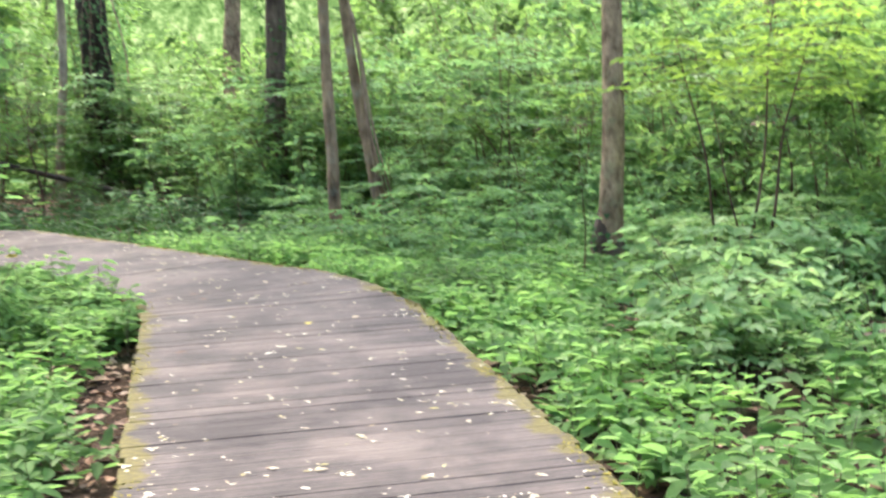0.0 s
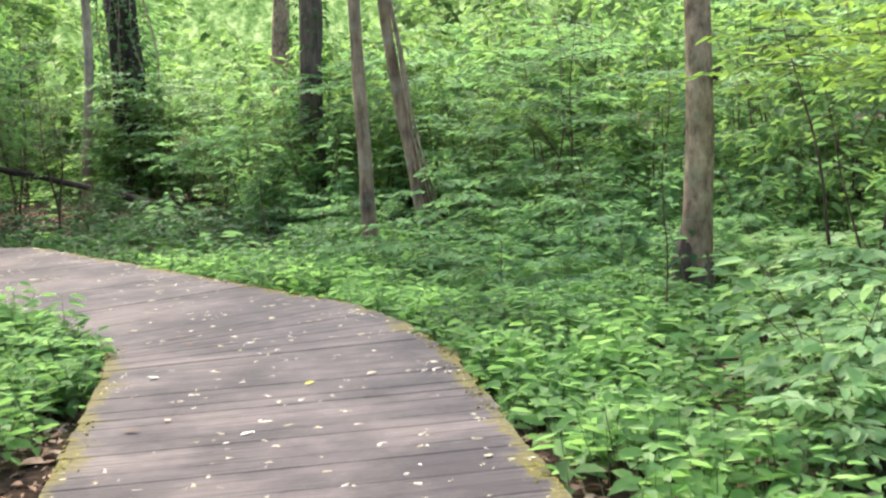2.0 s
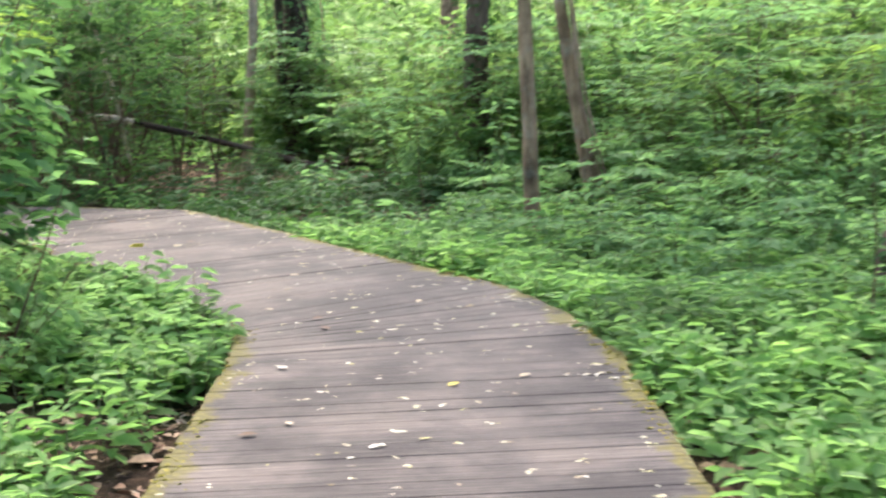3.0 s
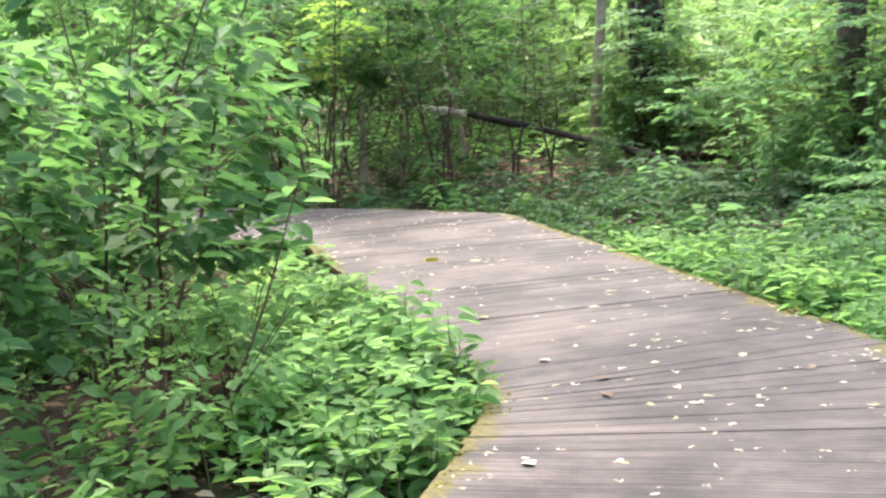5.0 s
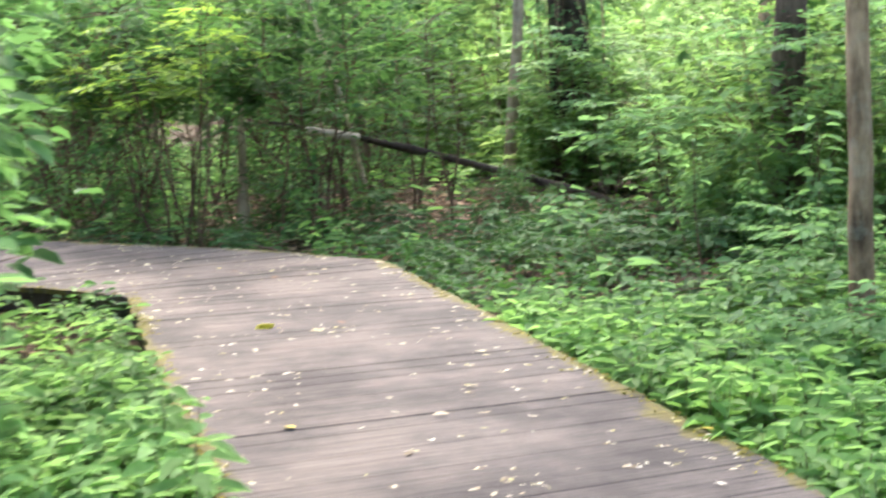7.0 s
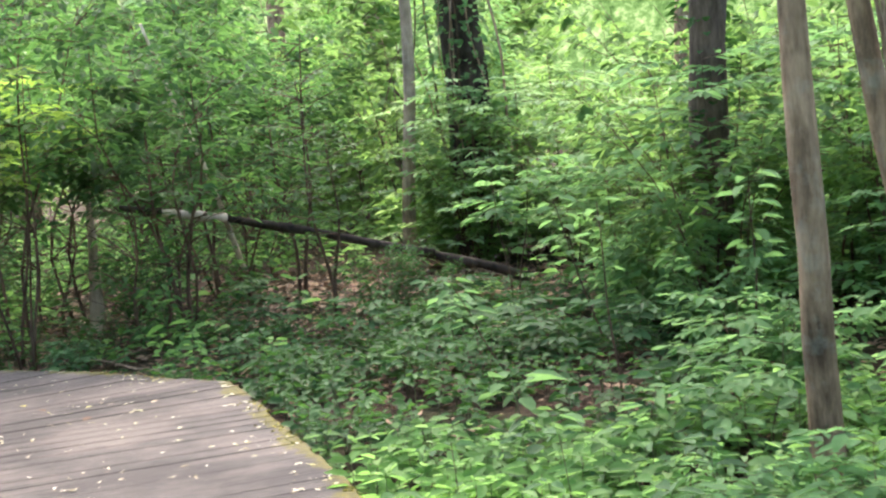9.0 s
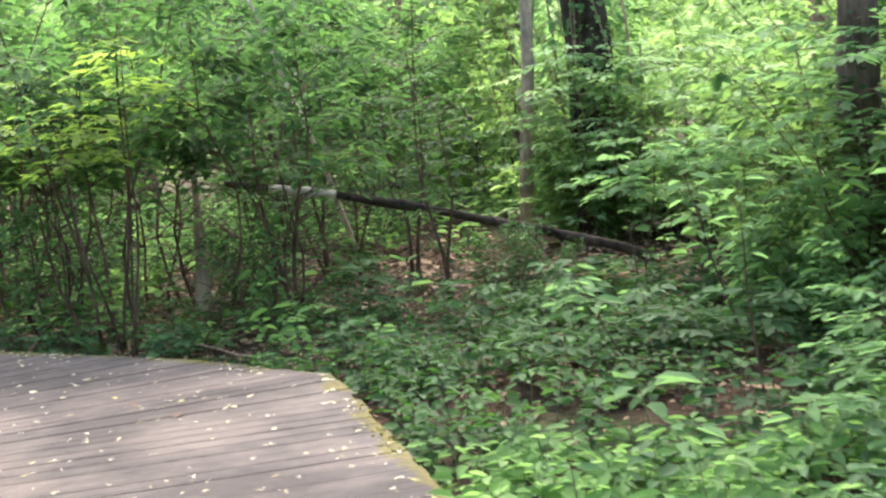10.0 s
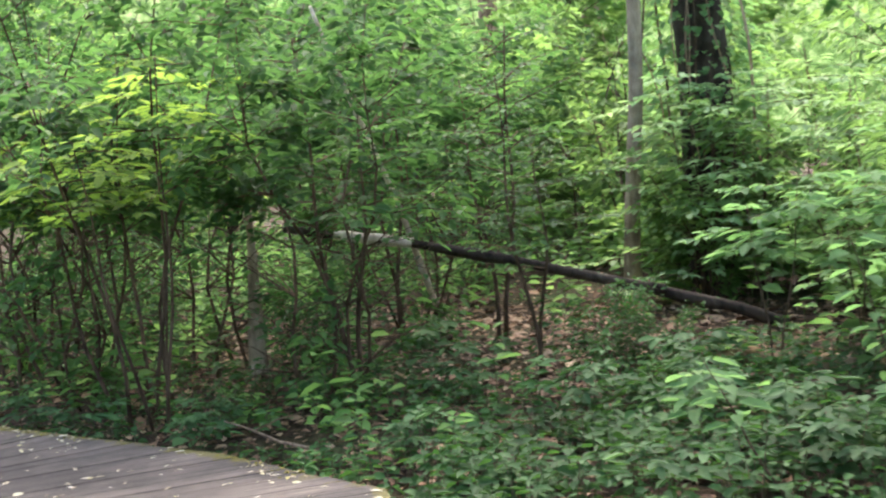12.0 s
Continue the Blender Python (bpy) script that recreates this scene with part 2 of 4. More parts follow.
def blades(p, d, n, length, ratio=0.6, fold=0.16, droop=0.15):
    """Pointed oval leaves: two halves folded along the midrib, the tip bent down. Returns vertices and quads."""
    p, d, n = (np.asarray(a, float) for a in (p, d, n))
    d = unit(d)
    s = unit(np.cross(d, n))
    n = np.cross(s, d)
    L = np.asarray(length, float)[:, None]
    W = L * ratio
    co = np.stack([
        p,
        p + d * L * 0.3 + s * W * 0.46 + n * W * fold,
        p + d * L * 0.68 + s * W * 0.4 + n * (W * fold - L * droop * 0.35),
        p + d * L - n * L * droop,
        p + d * L * 0.68 - s * W * 0.4 + n * (W * fold - L * droop * 0.35),
        p + d * L * 0.3 - s * W * 0.46 + n * W * fold,
    ], 1).reshape(-1, 3)
    base = np.arange(len(p))[:, None] * 6
    return co, np.concatenate([base + [0, 3, 2, 1], base + [0, 5, 4, 3]], 1).reshape(-1, 4)


def joined(*pieces):
    cos, qs, n = [], [], 0
    for co, q in pieces:
        cos.append(co)
        qs.append(q + n)
        n += len(co)
    return np.concatenate(cos), np.concatenate(qs)


def rods(a, b, r):
    """Thin three-sided stems from a to b."""
    a, b = np.asarray(a, float), np.asarray(b, float)
    r = np.asarray(r, float)[:, None]
    ring = [(1, 0, 0), (-0.5, 0.87, 0), (-0.5, -0.87, 0)]
    co = np.stack([a + r * np.array(k) for k in ring] + [b + r * 0.6 * np.array(k) for k in ring], 1).reshape(-1, 3)
    base = np.arange(len(a))[:, None] * 6
    return co, np.concatenate([base + [0, 1, 4, 3], base + [1, 2, 5, 4], base + [2, 0, 3, 5]], 1).reshape(-1, 4)


def tube(points, radii, sides=10, rough=0.06, seed=0):
    """A tapered limb along points, slightly knobbly, closed at its ends."""
    pts = [Vector(p) for p in points]
    verts, faces = [], []
    for i, (p, r) in enumerate(zip(pts, radii)):
        ahead = (pts[min(i + 1, len(pts) - 1)] - pts[max(i - 1, 0)]).normalized()
        side = ahead.cross(Vector((0.31, 0.95, 0.05))).normalized()
        up = side.cross(ahead)
        for k in range(sides):
            a = 2 * math.pi * k / sides
            c = p + (side * math.cos(a) + up * math.sin(a)) * r
            verts.append(p + (c - p) * (1 + rough * 2 * noise.noise(c * 6 + Vector((seed, 0, 0)))))
    for i in range(len(pts) - 1):
        for k in range(sides):
            a, b = i * sides + k, i * sides + (k + 1) % sides
            faces.append((a, b, b + sides, a + sides))
    faces.append(tuple(range(sides))[::-1])
    faces.append(tuple(range((len(pts) - 1) * sides, len(pts) * sides)))
    return verts, faces


def curve_points(a, b, n, sway, rnd):
    """A wandering line from a to b."""
    a, b = Vector(a), Vector(b)
    ph = [rnd.uniform(0, 6.28) for _ in range(4)]
    out = []
    for i in range(n):
        f = i / (n - 1)
        w = sway * math.sin(math.pi * min(1, f * 1.2))
        out.append(a.lerp(b, f) + Vector((math.sin(ph[0] + 5 * f), math.sin(ph[1] + 4 * f), 0.3 * math.sin(ph[2] + 6 * f))) * w)
    return out


# ---- ground ----
def ground_height(x, y):
    return -0.21 + 0.05 * noise.noise(Vector((x * 0.35, y * 0.35, 0))) + 0.02 * noise.noise(Vector((x * 1.7, y * 1.7, 3)))


def axis_steps(lo, hi, step):
    fine = list(np.arange(lo, hi + step / 2, step))
    far = [3, 8, 16, 30, 60, 150, 500, 1500, 3000]
    return [lo - f for f in far[::-1]] + fine + [hi + f for f in far]


gx, gy = axis_steps(-22, 12, 0.3), axis_steps(-8, 34, 0.3)
gco = np.array([(x, y, ground_height(x, y)) for y in gy for x in gx])
gi = np.arange(len(gy) * len(gx)).reshape(len(gy), len(gx))
gq = np.stack([gi[:-1, :-1], gi[:-1, 1:], gi[1:, 1:], gi[1:, :-1]], -1).reshape(-1, 4)
ground = new("ground", quads_mesh("ground", gco, gq, SOIL))
tagged(ground, "brown woodland soil under dry leaf litter", "ground", kind="structure")

# ---- boardwalk plan: ribs of left and right edge points ----
RIBS = [((1.10, -5.09), (2.85, -4.65)), ((-2.24, 8.24), (-0.43, 8.74)), ((-2.40, 8.76), (-0.80, 9.66)), ((-2.52, 9.08), (-1.24, 10.41)),
        ((-6.19, 12.75), (-4.66, 13.98)), ((-6.80, 12.86), (-5.28, 14.58)), ((-8.00, 12.97), (-6.60, 14.90)), ((-9.3, 13.0), (-8.8, 15.08)), ((-20, 13.0), (-20, 15.1))]
LEFT, RIGHT = [Vector(r[0]) for r in RIBS], [Vector(r[1]) for r in RIBS]


def beside_deck(x, y):
    """How far a place lies outside the boardwalk; negative on it."""
    p = Vector((x, y))
    inside, near = False, 1e9
    ring = LEFT + RIGHT[::-1]
    for a, b in zip(ring, ring[1:] + ring[:1]):
        e = b - a
        f = max(0, min(1, (p - a).dot(e) / e.length_squared))
        near = min(near, (p - a - e * f).length)
        if (a.y > y) != (b.y > y) and x < (b.x - a.x) * (y - a.y) / (b.y - a.y) + a.x:
            inside = not inside
    return -near if inside else near


# ---- low plants ----
def herb_field(name, count, region, density, height, leaf, mat, label, rnd_seed, pairs=(2, 4), tilt=0.25, ratio=0.6, margin=0.05):
    """Many small leafy herbs over a region (x0, x1, y0, y1), thinned by density(x, y)."""
    rnd = np.random.default_rng(rnd_seed)
    P, D, N, L, A, B, R = [], [], [], [], [], [], []
    x0, x1, y0, y1 = region
    tries = 0
    made = 0
    while made < count and tries < count * 12:
        tries += 1
        x, y = rnd.uniform(x0, x1), rnd.uniform(y0, y1)
        rim = min(x - x0, x1 - x, y - y0, y1 - y) + 1.2 * noise.noise(Vector((x * 0.7, y * 0.7, 12)))
        if rnd.random() > density(x, y) * max(0.0, min(1.0, rim / 1.1 + 0.15)) or beside_deck(x, y) < margin:
            continue
        made += 1
        z = ground_height(x, y)
        h = height * rnd.uniform(0.45, 1.2) * (1.0 + 0.55 * noise.noise(Vector((x * 0.8, y * 0.8, 31))))
        lean = rnd.normal(0, 0.12, 2)
        foot, top = np.array([x, y, z]), np.array([x + lean[0] * h, y + lean[1] * h, z + h])
        A.append(foot), B.append(top), R.append(0.0035)
        turn = rnd.uniform(0, 6.28)
        levels = rnd.integers(pairs[0], pairs[1] + 1)
        for i in range(levels):
            f = 1 - i / levels * 0.75
            k = 3 if i == 0 else 2
            for j in range(k):
                a = turn + i * 1.57 + j * 6.283 / k + rnd.normal(0, 0.25)
                up = tilt * rnd.normal(0.4, 0.8)
                d = (math.cos(a), math.sin(a), up)
                P.append(foot + (top - foot) * f + np.array([math.cos(a), math.sin(a), 0]) * 0.012)
                D.append(d)
                N.append((rnd.normal(0, 0.34), rnd.normal(0, 0.34), 1))
                L.append(leaf * rnd.uniform(0.55, 1.25) * (0.75 if i == 0 else 1))
    ob = new(name, quads_mesh(name, *blades(P, D, N, L, ratio), mat))
    stems = new("herb_stems", quads_mesh("herb_stems", *rods(A, B, R), STEM))
    stems.parent = ob
    tagged(stems, kind="stuff")
    return tagged(ob, label, "ground cover", kind="stuff")


def patchy(scale, low, high, seed):
    def f(x, y):
        v = noise.noise(Vector((x * scale, y * scale, seed))) * 0.5 + 0.5
        return max(0.0, min(1.0, (v - low) / (high - low)))
    return f


near_patch = patchy(0.9, 0.26, 0.5, 4.0)
small_patch = patchy(1.7, 0.36, 0.52, 21.0)
far_patch = patchy(0.4, 0.2, 0.55, 9.0)


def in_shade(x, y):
    """The ground under the tall shrubs beyond the bend, where leaf colours carry the shade."""
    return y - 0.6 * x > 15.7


def left_bank(x, y):
    """Bare strip beside the first stretch and bare ground inside the second bend."""
    strip = 1.0 if y > 8.2 or beside_deck(x, y) > 0.3 else 0.06
    bare = 0.12 if (x + 4.45) ** 2 + (y - 8.6) ** 2 < 0.85 else 1.0
    thinned = (1.0 if beside_deck(x, y) < 1.1 else 0.4) * (0.55 if y < 7.8 else 1.0)
    return strip * bare * thinned * (0.12 if y - x > 16.0 else 1.0) * near_patch(x + 9, y)


def right_bank(x, y):
    return (0.04 + 0.96 * small_patch(x, y)) * max(0.5, near_patch(x, y)) * (1.0 if beside_deck(x, y) > 0.16 else 0.4)


def clearing(x, y):
    """Open leaf litter round the fallen log."""
    return 0.1 if -9.5 < x < -4.2 and 16.4 < y < 21.0 else 1.0


herb_field("woodland_herbs", 3700, (-2.0, 6.4, 1.2, 14.3), right_bank, 0.24, 0.122, HERB, "dense bright green woodland herbs beside the boardwalk", 11, pairs=(2, 5), tilt=0.3, ratio=0.46)
herb_field("woodland_herbs", 3700, (-7.2, 1.0, 1.8, 13.2), left_bank, 0.27, 0.118, HERB, "fresh green herbs crowding the boardwalk edge", 12, pairs=(2, 5), tilt=0.3, ratio=0.48)
herb_field("tall_herbs", 250, (-4.4, -2.3, 8.3, 10.9), lambda x, y: 1.0 if 0.0 < beside_deck(x, y) < 0.8 and y - x < 13.6 else 0.0, 0.34, 0.115, LIT_HERB_LEAF, "taller fresh green herbs leaning over the plank ends", 18, pairs=(4, 6), tilt=0.2, ratio=0.5, margin=0.02)
herb_field("woodland_herbs", 3500, (-5.4, 5.6, 9.8, 19.2), lambda x, y: near_patch(x, y + 5) * (0.0 if in_shade(x, y) else 1.0), 0.23, 0.118, HERB, "green woodland herbs in the bend of the boardwalk", 13, pairs=(2, 5), tilt=0.3, ratio=0.48)
# the next two fields have shade painted into their leaves
herb_field("shade_tint_herbs", 1150, (-8.5, -1.8, 12.2, 19.0), lambda x, y: near_patch(x, y + 5) ** 2 * (0.8 if in_shade(x, y) else 0.0) * (0.4 if x < -5.5 else 1.0), 0.2, 0.09, SHADE_TINT_LEAF, "herbs beyond the bend, shade put into their leaf colour", 20)
herb_field("woodland_herbs", 520, (-11.5, -4.5, 14.8, 18.5), near_patch, 0.14, 0.055, SHADE_TINT_LEAF, "small herbs under the shrubs, shade put into their leaf colour", 19)
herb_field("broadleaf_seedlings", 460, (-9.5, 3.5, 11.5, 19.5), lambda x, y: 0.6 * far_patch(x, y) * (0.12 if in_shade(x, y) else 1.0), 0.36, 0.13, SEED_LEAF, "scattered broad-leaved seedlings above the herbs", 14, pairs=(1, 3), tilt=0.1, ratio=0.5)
herb_field("broadleaf_seedlings", 420, (0.9, 6.0, 7.5, 13), lambda x, y: 0.7 * far_patch(x, y), 0.5, 0.12, BIG_LEAF, "scattered broad-leaved seedlings above the herbs", 15, pairs=(2, 4), tilt=0.1, ratio=0.52)
herb_field("tall_herbs", 420, (0.9, 4.6, 10.0, 13.6), lambda x, y: 0.9 * near_patch(x + 3, y), 0.42, 0.13, LIT_HERB_LEAF, "taller herbs behind the grey trunk, light put into their leaf colour", 28, pairs=(3, 5), tilt=0.25, ratio=0.48)
herb_field("woodland_herbs", 4600, (-20, 14, 16, 36), lambda x, y: far_patch(x, y) * clearing(x, y), 0.45, 0.17, HERB, "green undergrowth further into the wood", 16)
herb_field("woodland_herbs", 6500, (-22, 14, -9, 17), lambda x, y: max(0.3, far_patch(x, y)) if x > 4.4 or (x < -5.6 and beside_deck(x, y) > 0.9) or y < 3.6 else 0.0, 0.27, 0.13, HERB, "green undergrowth on the near side of the wood", 17)


def litter(name, count, region, z, size, mat, label, seed, on_deck=False):
    rnd = np.random.default_rng(seed)
    P, D, N, L = [], [], [], []
    while len(P) < count:
        x, y = rnd.uniform(region[0], region[1]), rnd.uniform(region[2], region[3])
        s = beside_deck(x, y)
        if on_deck:
            drift = 0.4 + 1.3 * noise.noise(Vector((x * 2.1, y * 2.1, 7)))
            if s > -0.03 or rnd.random() > max(0.07, drift) * (0.3 + 1.2 * math.exp(s * 9)):
                continue
        elif s < -0.25:
            continue
        a = rnd.uniform(0, 6.28)
        P.append((x, y, (z if on_deck else ground_height(x, y) + 0.012) + rnd.uniform(0, 0.004)))
        D.append((math.cos(a), math.sin(a), rnd.normal(0, 0.05 if on_deck else 0.3)))
        N.append((rnd.normal(0, 0.1 if on_deck else 0.35), rnd.normal(0, 0.1 if on_deck else 0.35), 1))
        L.append(size * rnd.uniform(0.3, 1.0) * (1.7 if rnd.random() < 0.12 else 1.0))
        for k in range(rnd.integers(0, 4) if on_deck else 0):
            a += rnd.uniform(0.7, 2.2)
            P.append((x + rnd.normal(0, 0.006), y + rnd.normal(0, 0.006), P[-1][2] + 0.0006))
            D.append((math.cos(a), math.sin(a), 0.02)), N.append((0, 0, 1)), L.append(L[-1] * rnd.uniform(0.5, 1.0))
    ob = new(name, quads_mesh(name, *blades(P, D, N, L, rnd.uniform(0.3, 0.7, (len(P), 1)), 0.05 if on_deck else 0.14, 0.0 if on_deck else 0.12), mat))
    return tagged(ob, label, "leaf litter", kind="stuff")


litter("dry_leaf_litter", 15000, (-9, 5, 3.4, 19), 0, 0.075, LITTER, "dry brown leaves lying on the woodland floor", 21)
litter("dry_leaf_litter", 7000, (-18, 8, 15, 30), 0, 0.13, LITTER, "dry brown leaves lying under the shrubs", 22)
litter("dry_leaf_litter", 6000, (-13, -4, 15.2, 21.5), 0, 0.1, LITTER, "pale brown leaves carpeting the shade round the fallen log", 24)
litter("dry_leaf_litter", 3200, (-1.5, 4.5, 3.5, 13), 0.05, 0.13, DRY_TAN, "curled tan leaves caught among the herbs", 25)
litter("dry_leaf_litter", 1500, (-3.4, -0.4, 4.5, 9.0), 0, 0.085, DRY_TAN, "tan leaves lying along the foot of the boardwalk", 26)
litter("dry_leaf_litter", 1700, (-10.5, -4.6, 17.5, 21.2), 0, 0.11, DRY_TAN, "tan leaves showing in the shade round the fallen log", 27)
litter("fallen_petals", 2500, (-9.5, 1.2, 3, 15.2), 0.003, 0.04, PETAL, "pale fallen petals scattered over the grey boards", 23, True)


def shrub_mesh(seed, height, spread, stems, twigs, leaves, leaf, mat, low=0.15, ratio=0.5, bare=0.0, gap=0.8, sway=0.035):
    """Stems and foliage meshes of a many-stemmed shrub standing at the origin."""
    rnd = random.Random(seed)
    stem_parts, P, D, N, L = [], [], [], [], []
    tips = []
    tv, tf = [], []
    for s in range(stems):
        a = 6.283 * s / stems + rnd.uniform(-0.5, 0.5)
        out = spread * rnd.uniform(0.35, 1.0)
        h = height * rnd.uniform(0.7, 1.0)
        foot = 0.07 * height
        pts = curve_points((foot * math.cos(a), foot * math.sin(a), -0.05), (out * math.cos(a), out * math.sin(a), h), 9, sway * height, rnd)
        for i, p in enumerate(pts):
            g = (i / 8) ** 1.8 - i / 8
            p.x += (out - foot) * math.cos(a) * g
            p.y += (out - foot) * math.sin(a) * g
        r0 = 0.0042 * height + 0.003
        stem_parts.append(tube(pts, [r0 * (1 - 0.8 * i / 8) for i in range(9)], 6, 0.1, s))
        for t in range(twigs):
            f = rnd.uniform(low, 1.0)
            q = pts[min(8, int(f * 8))]
            b = a + rnd.uniform(-1.6, 1.6)
            ln = spread * rnd.uniform(0.25, 0.6)
            e = q + Vector((ln * math.cos(b), ln * math.sin(b), ln * rnd.uniform(-0.25, 0.75)))
            v, fc = tube([q, q.lerp(e, 0.5) + Vector((0, 0, 0.04)), e], [r0 * 0.4, r0 * 0.28, r0 * 0.12], 3, 0, 0)
            tf += [tuple(i + len(tv) for i in face) for face in fc]
            tv += v
            tips.append((q, e))
    for i in range(leaves):
        q, e = rnd.choice(tips)
        p = q.lerp(e, rnd.uniform(0.15, 1.05))
        if p.z < bare and rnd.random() < (gap if p.z > 0.6 else 0.8 * gap):
            continue
        a = math.atan2((e - q).y, (e - q).x) + rnd.choice((-1, 1)) * rnd.uniform(0.3, 1.3)
        P.append(p + Vector((rnd.gauss(0, 0.04), rnd.gauss(0, 0.04), rnd.gauss(0, 0.06))))
        D.append((math.cos(a), math.sin(a), rnd.gauss(-0.15, 0.3)))
        N.append((rnd.gauss(0, 0.4), rnd.gauss(0, 0.4), 1))
        L.append(leaf * rnd.uniform(0.6, 1.25))
    return ([mesh_from("stem", v, f, TWIG, True) for v, f in stem_parts], mesh_from("branching", tv, tf, TWIG), quads_mesh("foliage", *blades(P, D, N, L, ratio), mat))


def shrub(meshes, label, at, turn=0.0, scale=1.0, group="understory shrubs", name="shrub"):
    ob = thing(name, label, "shrub", group=group)
    for me in meshes[0]:
        part("stem", me, ob)
    part("branching", meshes[1], ob, kind="stuff")
    part("foliage", meshes[2], ob, kind="stuff")
    ob.matrix_basis = pose(at[0], at[1], ground_height(at[0], at[1]), 0, 0, turn) @ Matrix.Scale(scale, 4)
    return ob


def put(ob, x, y, turn, scale):
    """A copy of a thing at another place and size."""
    made = copy_thing(ob, pose(x, y, ground_height(x, y), 0, 0, turn))
    made.scale = (scale, scale, scale)
    return made


# tall fine-leaved shrubs beyond the bend
FINE = "tall many-stemmed shrub with small dark green leaves"
fine_a = shrub(shrub_mesh(31, 3.3, 1.5, 4, 26, 5000, 0.1, SHRUB_LEAF, 0.16, bare=1.28, gap=0.95, sway=0.07), FINE, (-7.5, 17.0), 20, 1.0)
fine_b = shrub(shrub_mesh(32, 3.0, 1.25, 4, 22, 4100, 0.1, SHRUB_LEAF, 0.16, bare=1.22, gap=0.95, sway=0.07), FINE, (-9.3, 21.2), 80, 0.95)
light = shrub(shrub_mesh(33, 2.6, 1.5, 7, 18, 5000, 0.12, BRIGHT_LEAF, 0.06), "bushy young shrub with light green leaves", (-2.6, 20.0), 10, 1.0)
leafy = shrub(shrub_mesh(38, 2.5, 1.4, 7, 18, 4200, 0.135, BIG_LEAF, 0.06), "bushy shrub with cool green leaves", (-0.4, 19.4), 10, 1.0)
thin = shrub(shrub_mesh(39, 2.6, 1.5, 6, 14, 1700, 0.15, BRIGHT_LEAF, 0.12), "open shrub with pale leaves, sunlight put into their colour", (-4.9, 20.9), 10, 0.7)
broad = shrub(shrub_mesh(34, 2.4, 1.25, 7, 15, 2000, 0.135, BANK_LEAF, 0.25, 0.55, bare=0.75, gap=0.92), "leafy shrub with broad fresh green leaves", (-4.45, 8.95), 40, 1.0, "shrubs by the boardwalk")
low_bush = shrub(shrub_mesh(35, 1.0, 0.75, 7, 12, 1600, 0.105, BIG_LEAF, 0.05), "low green bush on the woodland floor", (-3.3, 17.2), 0, 0.9)
dark_bush = shrub(shrub_mesh(36, 0.7, 0.5, 8, 12, 1300, 0.055, SHADE_TINT_LEAF, 0.1), "low dark twiggy bush beside the fallen log", (-6.0, 18.2), 0, 0.9)
fresh_bush = shrub(shrub_mesh(45, 0.95, 0.7, 8, 9, 420, 0.12, LIT_HERB_LEAF, 0.15, 0.5), "low bush of fresh bright green leaves beside the planks", (-4.1, 9.3), 0, 0.85, "low bushes by the boardwalk")
for x, y, turn, s in ((-3.45, 8.35, 100, 0.75), (-5.6, 9.6, 180, 0.9)):
    put(fresh_bush, x, y, turn, s)
pale_bush = shrub(shrub_mesh(43, 0.75, 0.55, 7, 9, 330, 0.12, PALE_LEAF, 0.2), "bush with large pale blue-green leaves beside the boardwalk", (1.4, 7.45), 10, 1.0, "pale bushes by the boardwalk")
for x, y, turn, s in ((2.5, 8.8, 220, 0.9), (2.2, 6.7, 60, 0.8)):
    put(pale_bush, x, y, turn, s)
sunlit = shrub(shrub_mesh(37, 3.2, 1.6, 5, 12, 1100, 0.11, SHRUB_LEAF, 0.5), "tall open shrub with dark green leaves", (-8.6, 16.2), 120, 1.0)
for x, y, turn, s in ((-9.2, 17.6, 130, 1.0), (-10.9, 17.2, 10, 1.05), (-12.4, 18.4, 220, 1.15), (-9.9, 20.2, 70, 1.2), (-14.0, 20.5, 140, 1.3), (-10.4, 23.2, 300, 1.1)):
    put(fine_a, x, y, turn, s)
for x, y, turn, s in ((-8.6, 19.6, 30, 0.95), (-11.2, 21.8, 200, 1.25), (-13.4, 16.6, 300, 1.0), (-15.5, 18.0, 60, 1.3), (-11.5, 24.5, 70, 1.4), (-16.0, 22.0, 150, 1.6), (-19.5, 20.0, 250, 1.7), (-14, 25.0, 10, 1.7), (-18, 24.5, 120, 1.8), (-12.6, 19.8, 90, 1.1)):
    put(fine_b, x, y, turn, s)
for x, y, turn, s in ((-4.0, 19.9, 170, 0.65), (-3.4, 19.0, 90, 0.6), (-4.6, 22.4, 20, 0.8), (-6.6, 21.7, 300, 0.7), (-6.0, 40.0, 30, 1.3), (-9.5, 38.0, 130, 1.4), (-3.5, 42.0, 250, 1.5), (-7.8, 45.0, 330, 1.6)):
    put(thin, x, y, turn, s)
put(fine_b, -9.5, 16.5, 30, 1.05)
put(fine_b, -10.4, 16.7, 200, 1.15)

for x, y, turn, s in ((-5.8, 22.4, 100, 0.8), (-2.75, 17.2, 70, 0.72)):
    put(thin, x, y, turn, s)
for x, y, turn, s in ((-8.5, 18.0, 130, 1.1), (-10.8, 18.2, 310, 1.3), (-12.0, 17.3, 20, 1.3), (-5.6, 18.2, 60, 0.6)):
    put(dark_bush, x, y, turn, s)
for x, y, turn, s in ((-5.9, 10.2, 200, 0.7), (-6.3, 10.8, 310, 1.0), (-6.6, 8.9, 20, 1.2), (-6.0, 6.2, 140, 1.1), (-4.1, 7.55, 250, 0.75),
                      (-7.0, 11.4, 260, 0.6), (-7.6, 12.0, 330, 0.9)):
    put(broad, x, y, turn, s)
